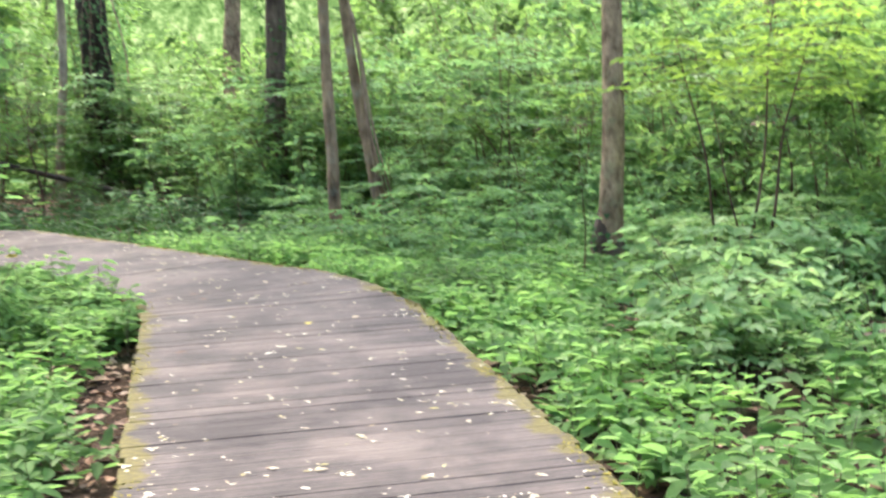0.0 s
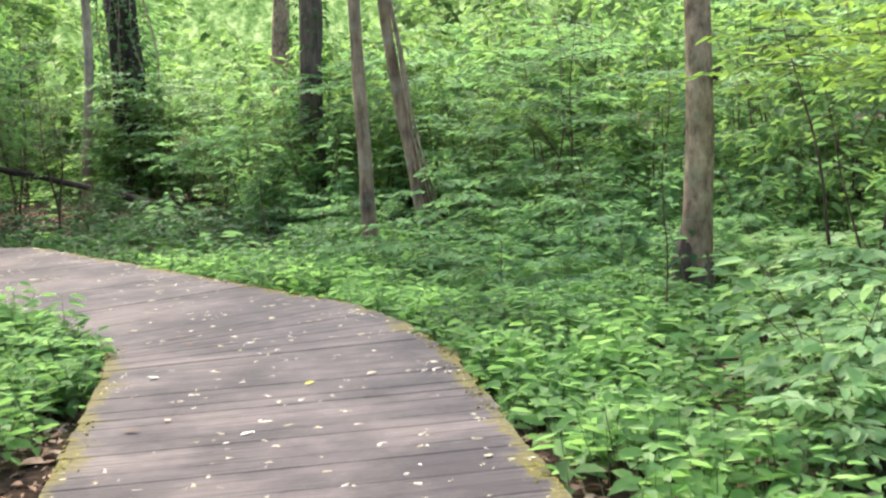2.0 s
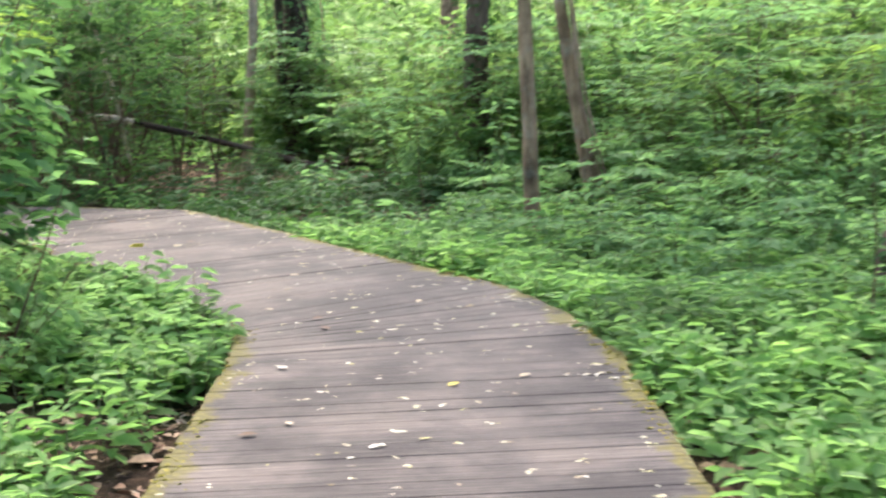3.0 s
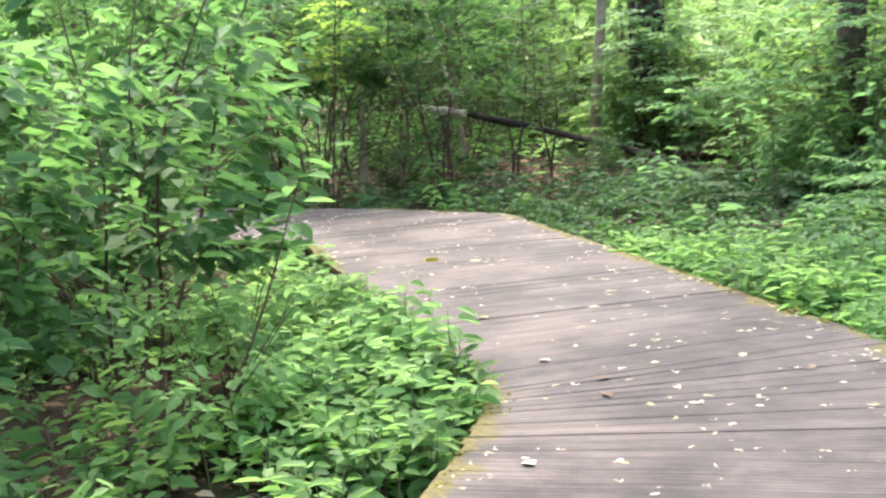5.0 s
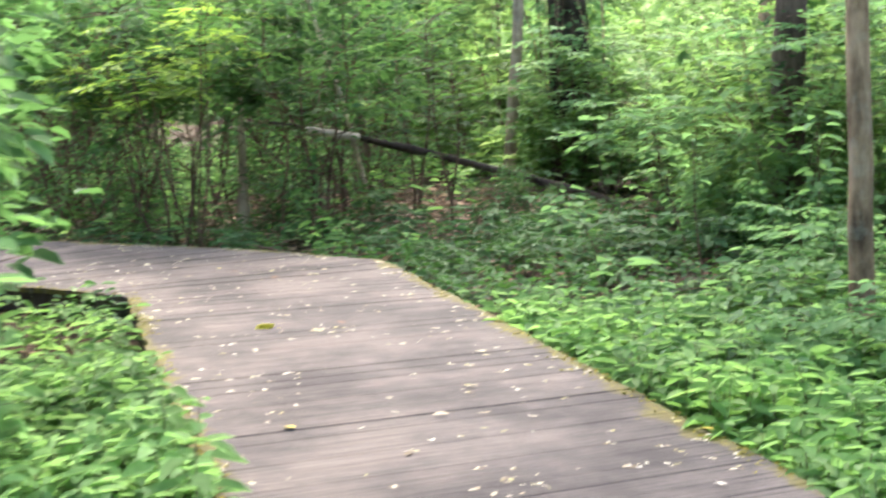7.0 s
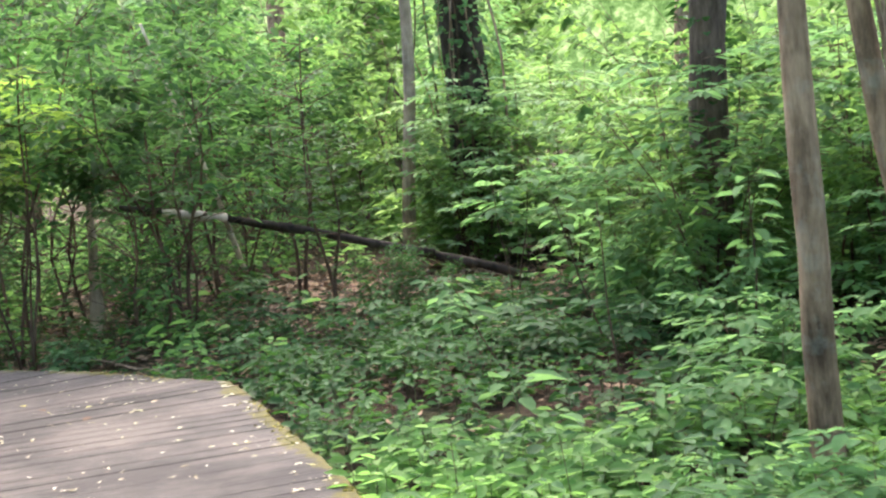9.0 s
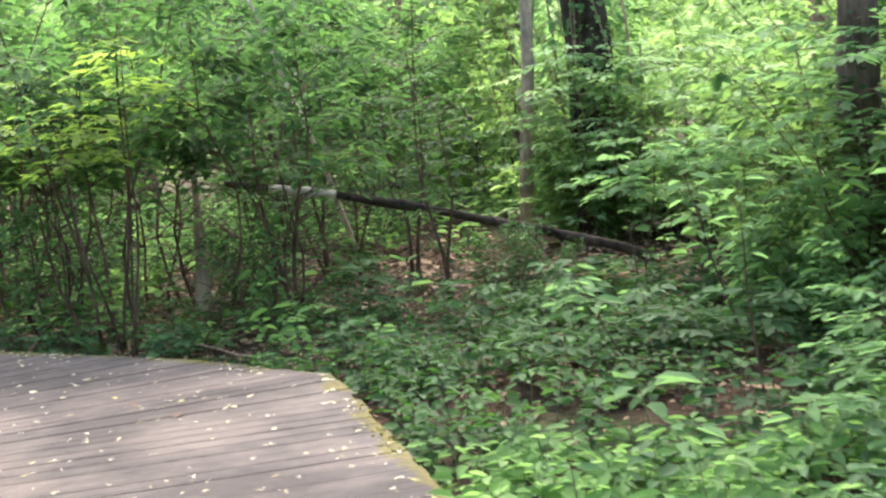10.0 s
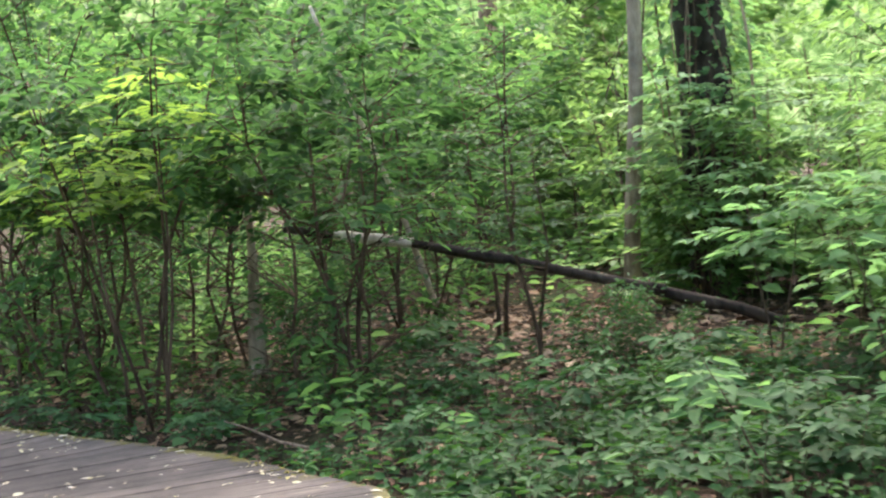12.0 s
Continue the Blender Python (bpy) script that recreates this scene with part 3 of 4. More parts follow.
for x, y, turn, s in ((-1.2, 17.2, 0, 0.7), (0.5, 14.6, 90, 0.7), (2.6, 13.0, 200, 0.8), (1.2, 17.4, 50, 0.95), (3.6, 16.0, 130, 1.1), (5.0, 13.4, 10, 1.1), (-13.0, 28.5, 330, 1.9), (-21, 26.5, 40, 2.0), (-24, 31, 20, 2.4),
                      (-1.6, 22.0, 280, 1.1), (0.4, 20.6, 150, 1.2), (2.6, 20.4, 30, 1.3), (3.4, 10.4, 250, 0.75), (-4.4, 24.5, 60, 1.2), (5.6, 18.8, 330, 1.4), (-8.6, 24.6, 330, 1.2), 
                      (-0.4, 26.8, 20, 1.6), (3.2, 26.5, 240, 1.7), (-10.5, 27.0, 300, 1.6),
                      (7.5, 23.0, 60, 1.7), (-17, 30.0, 220, 2.1), (-12, 33.0, 0, 2.2), (-1.0, 33.5, 180, 2.2), (4.5, 33.0, 270, 2.2), (10, 30.0, 40, 2.2)):
    put((light, leafy, thin, light, thin)[int(x * 7 + y * 3) % 5], x, y, turn, s)
for x, y, turn, s in ((-2.6, 16.4, 40, 0.7), (-2.0, 18.4, 160, 1.0), (-3.9, 19.0, 250, 0.6), (-0.4, 18.0, 300, 1.0), (1.8, 12.6, 0, 0.9), (0.2, 12.6, 90, 0.75), (2.9, 11.2, 20, 0.9), (-0.6, 15.6, 210, 0.9), (-1.75, 12.65, 30, 0.4), (-1.3, 12.6, 200, 0.36),
                      (0.6, 11.6, 130, 0.6), (1.0, 13.6, 280, 0.9), (2.2, 14.6, 10, 1.1), (-0.1, 16.6, 70, 1.0), (3.6, 12.2, 190, 1.0), (-1.9, 15.2, 330, 0.55),
                      (-2.9, 19.2, 240, 0.9), (1.6, 16.0, 150, 1.2), (4.4, 14.6, 60, 1.2), (2.0, 10.2, 30, 0.6), (3.0, 9.0, 120, 0.75), (3.8, 10.6, 220, 0.8)):
    put(low_bush, x, y, turn, s)


# ---- layered saplings and shrubs ----
def spray_mesh(seed, height, spread, stems, boughs, leaf, mat, low=0.3, rise=0.2, lean=0.12, girth=1.0, twigs=6, splay=0.5):
    """Stems with near-level boughs, whose twigs carry flat rows of leaves in layers."""
    rnd = random.Random(seed)
    stem_parts, tv, tf = [], [], []
    P, D, N, L = [], [], [], []

    def twig(points, radii):
        v, fc = tube(points, radii, 3, 0, 0)
        tf.extend(tuple(i + len(tv) for i in face) for face in fc)
        tv.extend(v)

    for s in range(stems):
        a = 6.283 * s / stems + rnd.uniform(-0.6, 0.6)
        h = height * rnd.uniform(0.75, 1.0) if s else height
        out = (splay if stems > 1 else lean) * spread * rnd.uniform(0.4, 1.0)
        foot = 0.03 * min(stems - 1, 3)
        pts = curve_points((foot * math.cos(a), foot * math.sin(a), -0.04), (out * math.cos(a), out * math.sin(a), h), 10, 0.03 * height, rnd)
        r0 = (0.003 + 0.0045 * height) * girth
        stem_parts.append(tube(pts, [r0 * (1 - 0.085 * i) for i in range(10)], 7, 0.12, seed + s))
        turn = rnd.uniform(0, 6.28)
        for b in range(boughs):
            f = low + (1 - low) * (b + rnd.uniform(0.1, 0.9)) / boughs
            i = min(8, int(f * 9))
            q = pts[i].lerp(pts[i + 1], f * 9 - i)
            turn += 2.4 + rnd.uniform(-0.5, 0.5)
            ln = spread * (1.2 - 0.65 * f) * rnd.uniform(0.55, 1.1)
            lift = rise * rnd.uniform(0.2, 1.5)
            way = Vector((math.cos(turn), math.sin(turn), lift))
            sag = Vector((0, 0, -0.18 * ln * rnd.uniform(0.3, 1.3)))
            line = [q + way * ln * k / twigs + sag * (k / twigs) ** 2 for k in range(twigs + 1)]
            twig([line[0], line[twigs // 2], line[-1]], [r0 * 0.42, r0 * 0.28, r0 * 0.1])
            for k in range(1, twigs + 1):
                side = 1 if k % 2 else -1
                ang = turn + side * rnd.uniform(0.6, 1.1) if k < twigs else turn
                tl = ln * 0.42 * (1.1 - 0.6 * k / twigs) * rnd.uniform(0.6, 1.2)
                tw = Vector((math.cos(ang), math.sin(ang), lift * 0.5 - 0.1))
                end = line[k] + tw * tl
                twig([line[k], end], [r0 * 0.14, r0 * 0.06])
                m = max(2, min(6, int(tl / (leaf * 0.42))))
                for j in range(m + 1):
                    fan = ang + (0 if j == m else (1 if j % 2 else -1) * rnd.uniform(0.5, 1.1))
                    P.append(line[k].lerp(end, (j + 0.6) / (m + 0.6)) + Vector((0, 0, rnd.gauss(0, 0.008))))
                    D.append((math.cos(fan), math.sin(fan), rnd.gauss(-0.12, 0.14)))
                    N.append((rnd.gauss(0, 0.2), rnd.gauss(0, 0.2), 1))
                    L.append(leaf * rnd.uniform(0.6, 1.2))
    return ([mesh_from("stem", v, f, TWIG, True) for v, f in stem_parts], mesh_from("branching", tv, tf, TWIG), quads_mesh("foliage", *blades(P, D, N, L, 0.5, 0.1, 0.12), mat))


# understory between and behind the slender trunks
layered = shrub(spray_mesh(201, 2.3, 1.25, 4, 11, 0.125, BIG_LEAF, 0.1), "layered understory shrub with flat sprays of green leaves", (0.1, 15.0), 0, 1.0, "layered shrubs")
for x, y, turn, s in ((-0.7, 16.2, 70, 0.75), (1.25, 14.4, 150, 0.85), (2.2, 15.6, 300, 1.05), (3.0, 13.9, 20, 0.9), (0.6, 17.9, 110, 1.2), (3.9, 15.9, 250, 1.2),
                      (-1.75, 19.6, 40, 1.1), (0.3, 12.9, 200, 0.45)):
    put(layered, x, y, turn, s)
veil = shrub(spray_mesh(202, 2.15, 1.0, 3, 11, 0.13, BIG_LEAF, 0.52), "tall open shrub veiling a dark trunk with leaf sprays", (-2.83, 17.4), 30, 0.92, "layered shrubs")
put(veil, -2.0, 17.9, 150, 1.0)
# paler leaf colour replaces sunlight that does not reach these shrubs
airy = shrub(spray_mesh(209, 2.2, 1.1, 3, 9, 0.14, PALE_LEAF, 0.12), "airy shrub, sunlight put into its pale leaf sprays", (-6.45, 21.5), 100, 0.95, "layered shrubs")
for x, y, turn, s in ((-5.5, 22.0, 220, 0.9), (-4.6, 20.6, 310, 0.75), (-3.9, 21.6, 60, 0.95), (-5.9, 23.4, 150, 1.1)):
    put(airy, x, y, turn, s)
put(airy, -6.8, 21.95, 30, 1.05)
for x, y, turn, s in ((2.4, 14.3, 70, 0.9), (3.3, 15.0, 200, 1.05), (4.3, 14.0, 320, 1.0)):
    put(airy, x, y, turn, s)
put(airy, -6.15, 22.1, 190, 1.0)
put(layered, -1.55, 17.3, 280, 0.9)
slim_pale = shrub(spray_mesh(210, 1.3, 0.58, 2, 7, 0.125, BIG_LEAF, 0.7, 0.15), "slim sapling holding cool green sprays above the litter", (-4.75, 18.2), 0, 1.0, "slim saplings", "sapling")
for x, y, turn, s in ((-4.3, 18.5, 100, 0.95), (-3.7, 18.3, 230, 1.0)):
    put(slim_pale, x, y, turn, s)

# pale leafy saplings beside the first stretch
pale_sapling = shrub(spray_mesh(203, 0.72, 0.62, 3, 8, 0.13, PALE_LEAF, 0.35, 0.25), "low sapling with layers of large pale leaves", (1.75, 9.2), 0, 1.0, "pale saplings", "sapling")
for x, y, turn, s in ((2.25, 9.9, 80, 1.05), (1.95, 8.35, 200, 0.85), (1.55, 7.65, 290, 0.8), (2.6, 9.3, 140, 1.0), (1.75, 10.4, 30, 0.9), (2.9, 10.3, 250, 1.1), (1.3, 6.9, 110, 0.7)):
    put(pale_sapling, x, y, turn, s)
green_sapling = shrub(spray_mesh(204, 0.7, 0.55, 2, 8, 0.115, BIG_LEAF, 0.3, 0.25), "low sapling with layered cool green leaves", (-1.3, 12.35), 0, 0.85, "green saplings", "sapling")
for x, y, turn, s in ((-1.75, 12.2, 90, 0.6), (-0.85, 12.0, 200, 0.75), (-0.3, 11.3, 310, 0.8), (0.25, 11.1, 40, 0.85), (-0.6, 13.3, 130, 1.1), (0.55, 12.2, 250, 1.05), (1.45, 11.1, 330, 0.9), (-1.9, 13.9, 20, 0.9),
                      (-0.9, 14.2, 170, 1.2), (0.2, 10.0, 60, 0.6), (-2.2, 15.0, 280, 0.9), (0.75, 9.9, 150, 0.6)):
    put(green_sapling, x, y, turn, s)
shrub(spray_mesh(205, 2.35, 1.05, 3, 11, 0.115, LIME_LEAF, 0.78, 0.1, girth=1.2, splay=0.8), "slim tall sapling with bright yellow-green leaves overhead", (2.0, 9.7), 60, 1.0, "lime saplings", "sapling")


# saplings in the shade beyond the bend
shade_sapling = shrub(spray_mesh(206, 0.5, 0.42, 2, 4, 0.13, SEED_LEAF, 0.5, 0.15, twigs=4), "seedling with flat leaf sprays, shade put into their colour", (-7.0, 17.6), 0, 1.0, "shade seedlings", "seedling_tree")
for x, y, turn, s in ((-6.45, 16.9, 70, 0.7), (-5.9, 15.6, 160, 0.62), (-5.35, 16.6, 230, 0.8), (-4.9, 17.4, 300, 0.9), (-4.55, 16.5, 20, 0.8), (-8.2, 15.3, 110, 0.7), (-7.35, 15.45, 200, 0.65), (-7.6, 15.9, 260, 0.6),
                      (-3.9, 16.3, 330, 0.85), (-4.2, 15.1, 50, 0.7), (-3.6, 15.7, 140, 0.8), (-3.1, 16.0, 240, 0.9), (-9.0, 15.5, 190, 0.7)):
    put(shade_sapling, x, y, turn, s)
dark_sapling = shrub(spray_mesh(207, 2.7, 0.95, 2, 13, 0.1, SHRUB_LEAF, 0.42, 0.35, girth=1.5, splay=0.35), "dark-stemmed forking sapling with small leaves", (-7.36, 17.08), 200, 0.95, "dark saplings", "sapling")
for x, y, turn, s in ((-7.6, 19.4, 10, 1.0), (-8.3, 18.9, 100, 0.95), (-6.35, 17.9, 250, 0.8)):
    put(dark_sapling, x, y, turn, s)
lime = shrub(spray_mesh(208, 2.45, 1.0, 3, 8, 0.12, LIME_LEAF, 0.78, 0.05), "tall sapling with drooping lime-green sprays", (-8.15, 15.95), 0, 1.0, "lime saplings", "sapling")
put(lime, -9.3, 16.3, 120, 0.95)
put(lime, 2.9, 11.3, 40, 1.0)


# ---- trees ----
def crown_mesh(seed, centres, leaves, leaf):
    rnd = np.random.default_rng(seed)
    P, D, N, L = [], [], [], []
    for cx, cy, cz, r in centres:
        k = int(leaves / len(centres))
        v = unit(rnd.normal(0, 1, (k, 3))) * (rnd.random((k, 1)) ** 0.45) * r * (1, 1, 0.7)
        P.append(v + (cx, cy, cz))
        D.append(rnd.normal(0, 1, (k, 3)) * (1, 1, 0.4))
        N.append(rnd.normal(0, 0.5, (k, 3)) + (0, 0, 1))
        L.append(leaf * rnd.uniform(0.6, 1.3, k))
    return quads_mesh("crown", *blades(np.concatenate(P), np.concatenate(D), np.concatenate(N), np.concatenate(L), 0.6), CANOPY_LEAF)


def tree(label, foot, top, r0, bark, seed, height=11.0, group="", sway=0.05, flare=1.5, sides=12, crown=True, leaves=1500):
    """A trunk from foot through top (a point part-way up), limbs above the view and a gappy crown."""
    rnd = random.Random(seed)
    ob = thing("tree", label, "tree", group=group)
    x, y = foot
    z = ground_height(x, y) - 0.1
    base = Vector((0, 0, -0.1))
    lean = Vector((top[0] - x, top[1] - y, 0)) / max(0.5, top[2] - z)
    n = 22
    pts, radii = [], []
    for i in range(n):
        f = i / (n - 1)
        h = height * f ** 1.25
        bend = lean * min(h, 4.5)
        pts.append(base + Vector((bend.x + sway * min(1, h / 3) * math.sin(seed + 1.3 * h), bend.y + sway * min(1, h / 3) * math.cos(seed * 2 + 1.1 * h), h)))
        radii.append(r0 * (1 - 0.75 * f ** 1.3) * (1 + (flare - 1) * math.exp(-h * 5)))
    v, fc = tube(pts, radii, sides, 0.09, seed)
    part("trunk", mesh_from("trunk", v, fc, bark, True), ob)
    if crown:
        clumps = []
        for k in range(6):
            i = rnd.randint(12, n - 2)
            a = rnd.uniform(0, 6.28)
            e = pts[i] + Vector((math.cos(a), math.sin(a), rnd.uniform(0.3, 0.8))) * height * rnd.uniform(0.14, 0.26)
            lv, lf = tube([pts[i], pts[i].lerp(e, 0.5) + Vector((0, 0, 0.15)), e], [radii[i] * 0.6, radii[i] * 0.4, radii[i] * 0.12], 6, 0.08, k)
            part("limb", mesh_from("limb", lv, lf, bark, True), ob)
            clumps.append((e.x, e.y, e.z, height * rnd.uniform(0.1, 0.16)))
        clumps.append((pts[-1].x, pts[-1].y, pts[-1].z, height * 0.15))
        part("crown", crown_mesh(seed, clumps, leaves, 0.2), ob, kind="stuff")
    ob.location = (x, y, z + 0.1)
    return ob


first = tree("grey-brown tree trunk with a dark mossy foot", (1.06, 10.5), (1.15, 10.5, 1.7), 0.105, BARK, 1, 10, leaves=600)
sv, sf = tube([(0.0, 0, -0.05), (0.005, 0, 0.15), (0.015, 0, 0.35), (0.03, 0, 0.5), (0.035, 0, 0.66)], [0.165, 0.145, 0.128, 0.114, 0.1], 24, 0.22, 4)
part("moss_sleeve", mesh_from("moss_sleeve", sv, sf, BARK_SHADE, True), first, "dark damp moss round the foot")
ivr = np.random.default_rng(8)
iva = ivr.uniform(0, 6.28, 90)
ivz = ivr.uniform(0.0, 0.62, 90)
ivp = np.stack([np.cos(iva) * 0.16 + 0.03, np.sin(iva) * 0.16, ivz], 1)
part("ivy", quads_mesh("ivy", *blades(ivp, np.stack([np.cos(iva), np.sin(iva), ivr.normal(-0.2, 0.4, 90)], 1), np.stack([np.cos(iva), np.sin(iva), np.full(90, 0.6)], 1), ivr.uniform(0.04, 0.08, 90), 0.8), SHADE_TINT_LEAF), first, "small dark ivy leaves", kind="stuff")
kv, kf = tube([(0.16, -0.08, 1.62), (0.2, -0.11, 1.66), (0.21, -0.12, 1.67)], [0.04, 0.035, 0.015], 8, 0.2, 2)
part("branch_stub", mesh_from("branch_stub", kv, kf, BARK_DARK, True), first)
tree("slender brown tree trunk among the herbs", (-1.56, 13.38), (-1.57, 13.38, 1.9), 0.068, BARK_BROWN, 2, 9, sway=0.03)
vined = tree("leaning brown tree hung with pale vines", (-1.16, 15.0), (-1.5, 14.95, 2.1), 0.075, BARK_BROWN, 3, 9, flare=3.0)
for k, (dx, top) in enumerate(((-0.1, 2.4), (0.02, 2.0), (-0.2, 2.8))):
    vr = random.Random(40 + k)
    vv, vf = tube(curve_points((0.16 - 0.07 * k, -0.16, 0.1), (-0.3 + dx * 0.7, -0.13, top + 0.6), 10, 0.05, vr), [0.012] * 10, 6, 0.1, k)
    part("vine", mesh_from("vine", vv, vf, VINE, True), vined, "pale bare vine")
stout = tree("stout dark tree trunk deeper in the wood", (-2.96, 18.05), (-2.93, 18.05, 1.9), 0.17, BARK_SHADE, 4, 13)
ivr = np.random.default_rng(18)
iva, ivz = ivr.uniform(0, 6.28, 420), 3.2 * ivr.random(420) ** 1.3
ivp = np.stack([np.cos(iva) * 0.2 + 0.015 * ivz, np.sin(iva) * 0.2, ivz], 1)
part("ivy", quads_mesh("ivy", *blades(ivp, np.stack([np.cos(iva), np.sin(iva), ivr.normal(-0.2, 0.4, 420)], 1), np.stack([np.cos(iva), np.sin(iva), np.full(420, 0.6)], 1), ivr.uniform(0.06, 0.12, 420), 0.7), SHADE_TINT_LEAF), stout, "climbing ivy leaves", kind="stuff")
tree("thin pale tree trunk in the undergrowth", (-7.42, 21.65), (-7.27, 21.65, 1.8), 0.085, BARK_PALE, 5, 10, leaves=500)
old = tree("broad old dark trunk hung with vines", (-7.1, 23.0), (-7.0, 22.9, 2.5), 0.31, BARK_DARK, 6, 14, flare=1.2, leaves=2600)
for k in range(9):
    vr = random.Random(60 + k)
    x0, low = vr.uniform(-0.55, 0.65), vr.uniform(1.0, 2.0)
    vv, vf = tube(curve_points((x0 + vr.uniform(-0.1, 0.3), -0.55 + vr.uniform(-0.15, 0.1), low), (x0 * 0.7, -0.45, 4.6), 14, vr.uniform(0.08, 0.2), vr), [vr.uniform(0.008, 0.016)] * 14, 6, 0.1, k)
    part("vine", mesh_from("vine", vv, vf, VINE if k % 3 else TWIG, True), old, "pale hanging vine")
ivr = np.random.default_rng(28)
iva, ivz, ivo = ivr.uniform(0, 6.28, 1500), 0.6 + 3.0 * ivr.random(1500) ** 1.3, ivr.uniform(0.36, 0.66, 1500)
ivp = np.stack([np.cos(iva) * ivo + 0.03 * ivz, np.sin(iva) * ivo - 0.03 * ivz, ivz], 1)
part("ivy", quads_mesh("ivy", *blades(ivp, np.stack([np.cos(iva), np.sin(iva), ivr.normal(-0.3, 0.4, 1500)], 1), np.stack([np.cos(iva) * 0.6, np.sin(iva) * 0.6, np.full(1500, 0.8)], 1), ivr.uniform(0.08, 0.16, 1500), 0.6), MID_LEAF), old, "climbing vine leaves", kind="stuff")
tree("broken pale snag standing behind the shrubs", (-8.88, 17.68), (-8.8, 17.7, 1.3), 0.075, BARK_PALE, 7, 1.6, crown=False)
far_tree = tree("distant grey tree trunk in green light", (-7.3, 36.2), (-7.2, 36.2, 3.3), 0.3, BARK, 8, 14, "distant trees", leaves=1800)
for x, y, turn, s in ((-15.0, 36.0, 20, 1.0), (-19, 28.0, 80, 0.8), 
                      (8.5, 27.0, 250, 0.8), (-20, 40.0, 120, 1.1), (9, 40, 200, 1.1),
                      (-8.5, 4.0, 130, 0.8), (-13.0, 8.5, 210, 0.7), (9.5, 4.0, 70, 0.8), (4.5, -3.0, 320, 0.9), (-4.0, -3.5, 20, 0.8), (11.0, 11.5, 160, 0.75)):
    put(far_tree, x, y, turn, s)

# ---- fallen log and dead poles ----
rnd = random.Random(5)
log = thing("fallen_log", "long fallen tree trunk propped across the undergrowth", "log")
v, f = tube(curve_points((-6.1, 19.5, 0.17), (-5.28, 20.0, -0.17), 7, 0.03, rnd), [0.05, 0.052, 0.055, 0.056, 0.058, 0.06, 0.06], 10, 0.3, 3)
part("butt", mesh_from("butt", v, f, BARK_DARK, True), log, "dark rotten bark")
v, f = tube(curve_points((-7.65, 18.25, 0.75), (-6.1, 19.5, 0.17), 8, 0.03, rnd), [0.037, 0.038, 0.039, 0.04, 0.041, 0.042, 0.044, 0.045], 10, 0.25, 4)
part("middle", mesh_from("middle", v, f, BARK_DARK, True), log)
v, f = tube(curve_points((-8.42, 17.64, 0.955), (-8.12, 17.88, 0.875), 6, 0.01, rnd), [0.03, 0.036, 0.038, 0.039, 0.039, 0.039], 10, 0.2, 6)
part("snapped_end", mesh_from("snapped_end", v, f, BARK_DARK, True), log)
v, f = tube(curve_points((-8.12, 17.88, 0.875), (-7.65, 18.25, 0.75), 6, 0.012, rnd), [0.037, 0.041, 0.042, 0.043, 0.043, 0.043], 10, 0.2, 5)
part("tip", mesh_from("tip", v, f, DEAD_WOOD, True), log, "barkless bleached tip")
second = thing("fallen_log", "short dark rotten log half sunk in litter", "log")
v, f = tube(curve_points((-5.35, 18.25, -0.1), (-4.2, 18.4, -0.2), 8, 0.04, rnd), [0.06, 0.075, 0.08, 0.085, 0.08, 0.085, 0.08, 0.06], 10, 0.2, 8)
part("bole", mesh_from("bole", v, f, BARK_BROWN, True), second)
pole = thing("dead_pole", "thin bleached dead stem leaning in the shrubs", "dead branch")
v, f = tube(curve_points((-8.45, 19.8, -0.2), (-7.9, 17.6, 2.6), 9, 0.04, rnd), [0.03, 0.03, 0.028, 0.027, 0.025, 0.023, 0.02, 0.017, 0.013], 7, 0.1, 6)
part("stem", mesh_from("stem", v, f, DEAD_WOOD, True), pole)



def sprig(name, label, category, at, height, count, leaf, seed, mat=None, lean=0.08, crown=0.35, reach=(0, 0)):
    """A single stem with a loose whorl of large drooping leaves towards its top; each leaf is a part."""
    r = random.Random(seed)
    ob = thing(name, label, category, (at[0], at[1], ground_height(*at)))
    top = Vector((reach[0] + r.uniform(-lean, lean), reach[1] + r.uniform(-lean, lean), height))
    pts = curve_points((0, 0, -0.03), top, 7, 0.02, r)
    sv, sf = tube(pts, [0.007 + 0.002 * height - 0.0011 * i for i in range(7)], 6, 0.05, seed)
    part("stem", mesh_from("stem", sv, sf, TWIG if height > 0.6 else STEM, True), ob)
    for i in range(count):
        q = pts[-1].lerp(pts[3], crown * 2 * i / count)
        a = i * 2.4 + r.uniform(-0.4, 0.4)
        d = Vector((math.cos(a), math.sin(a), r.uniform(-0.15, 0.25)))
        q2 = q + d * leaf * 0.35
        co, qd = joined(blades([q2], [d], [(r.gauss(0, 0.2), r.gauss(0, 0.2), 1)], [leaf * r.uniform(0.8, 1.2)], 0.52, 0.1, 0.3), rods([q], [q2], [0.002]))
        part("leaf", quads_mesh("leaf", co, qd, mat or BIG_LEAF), ob)
    return ob


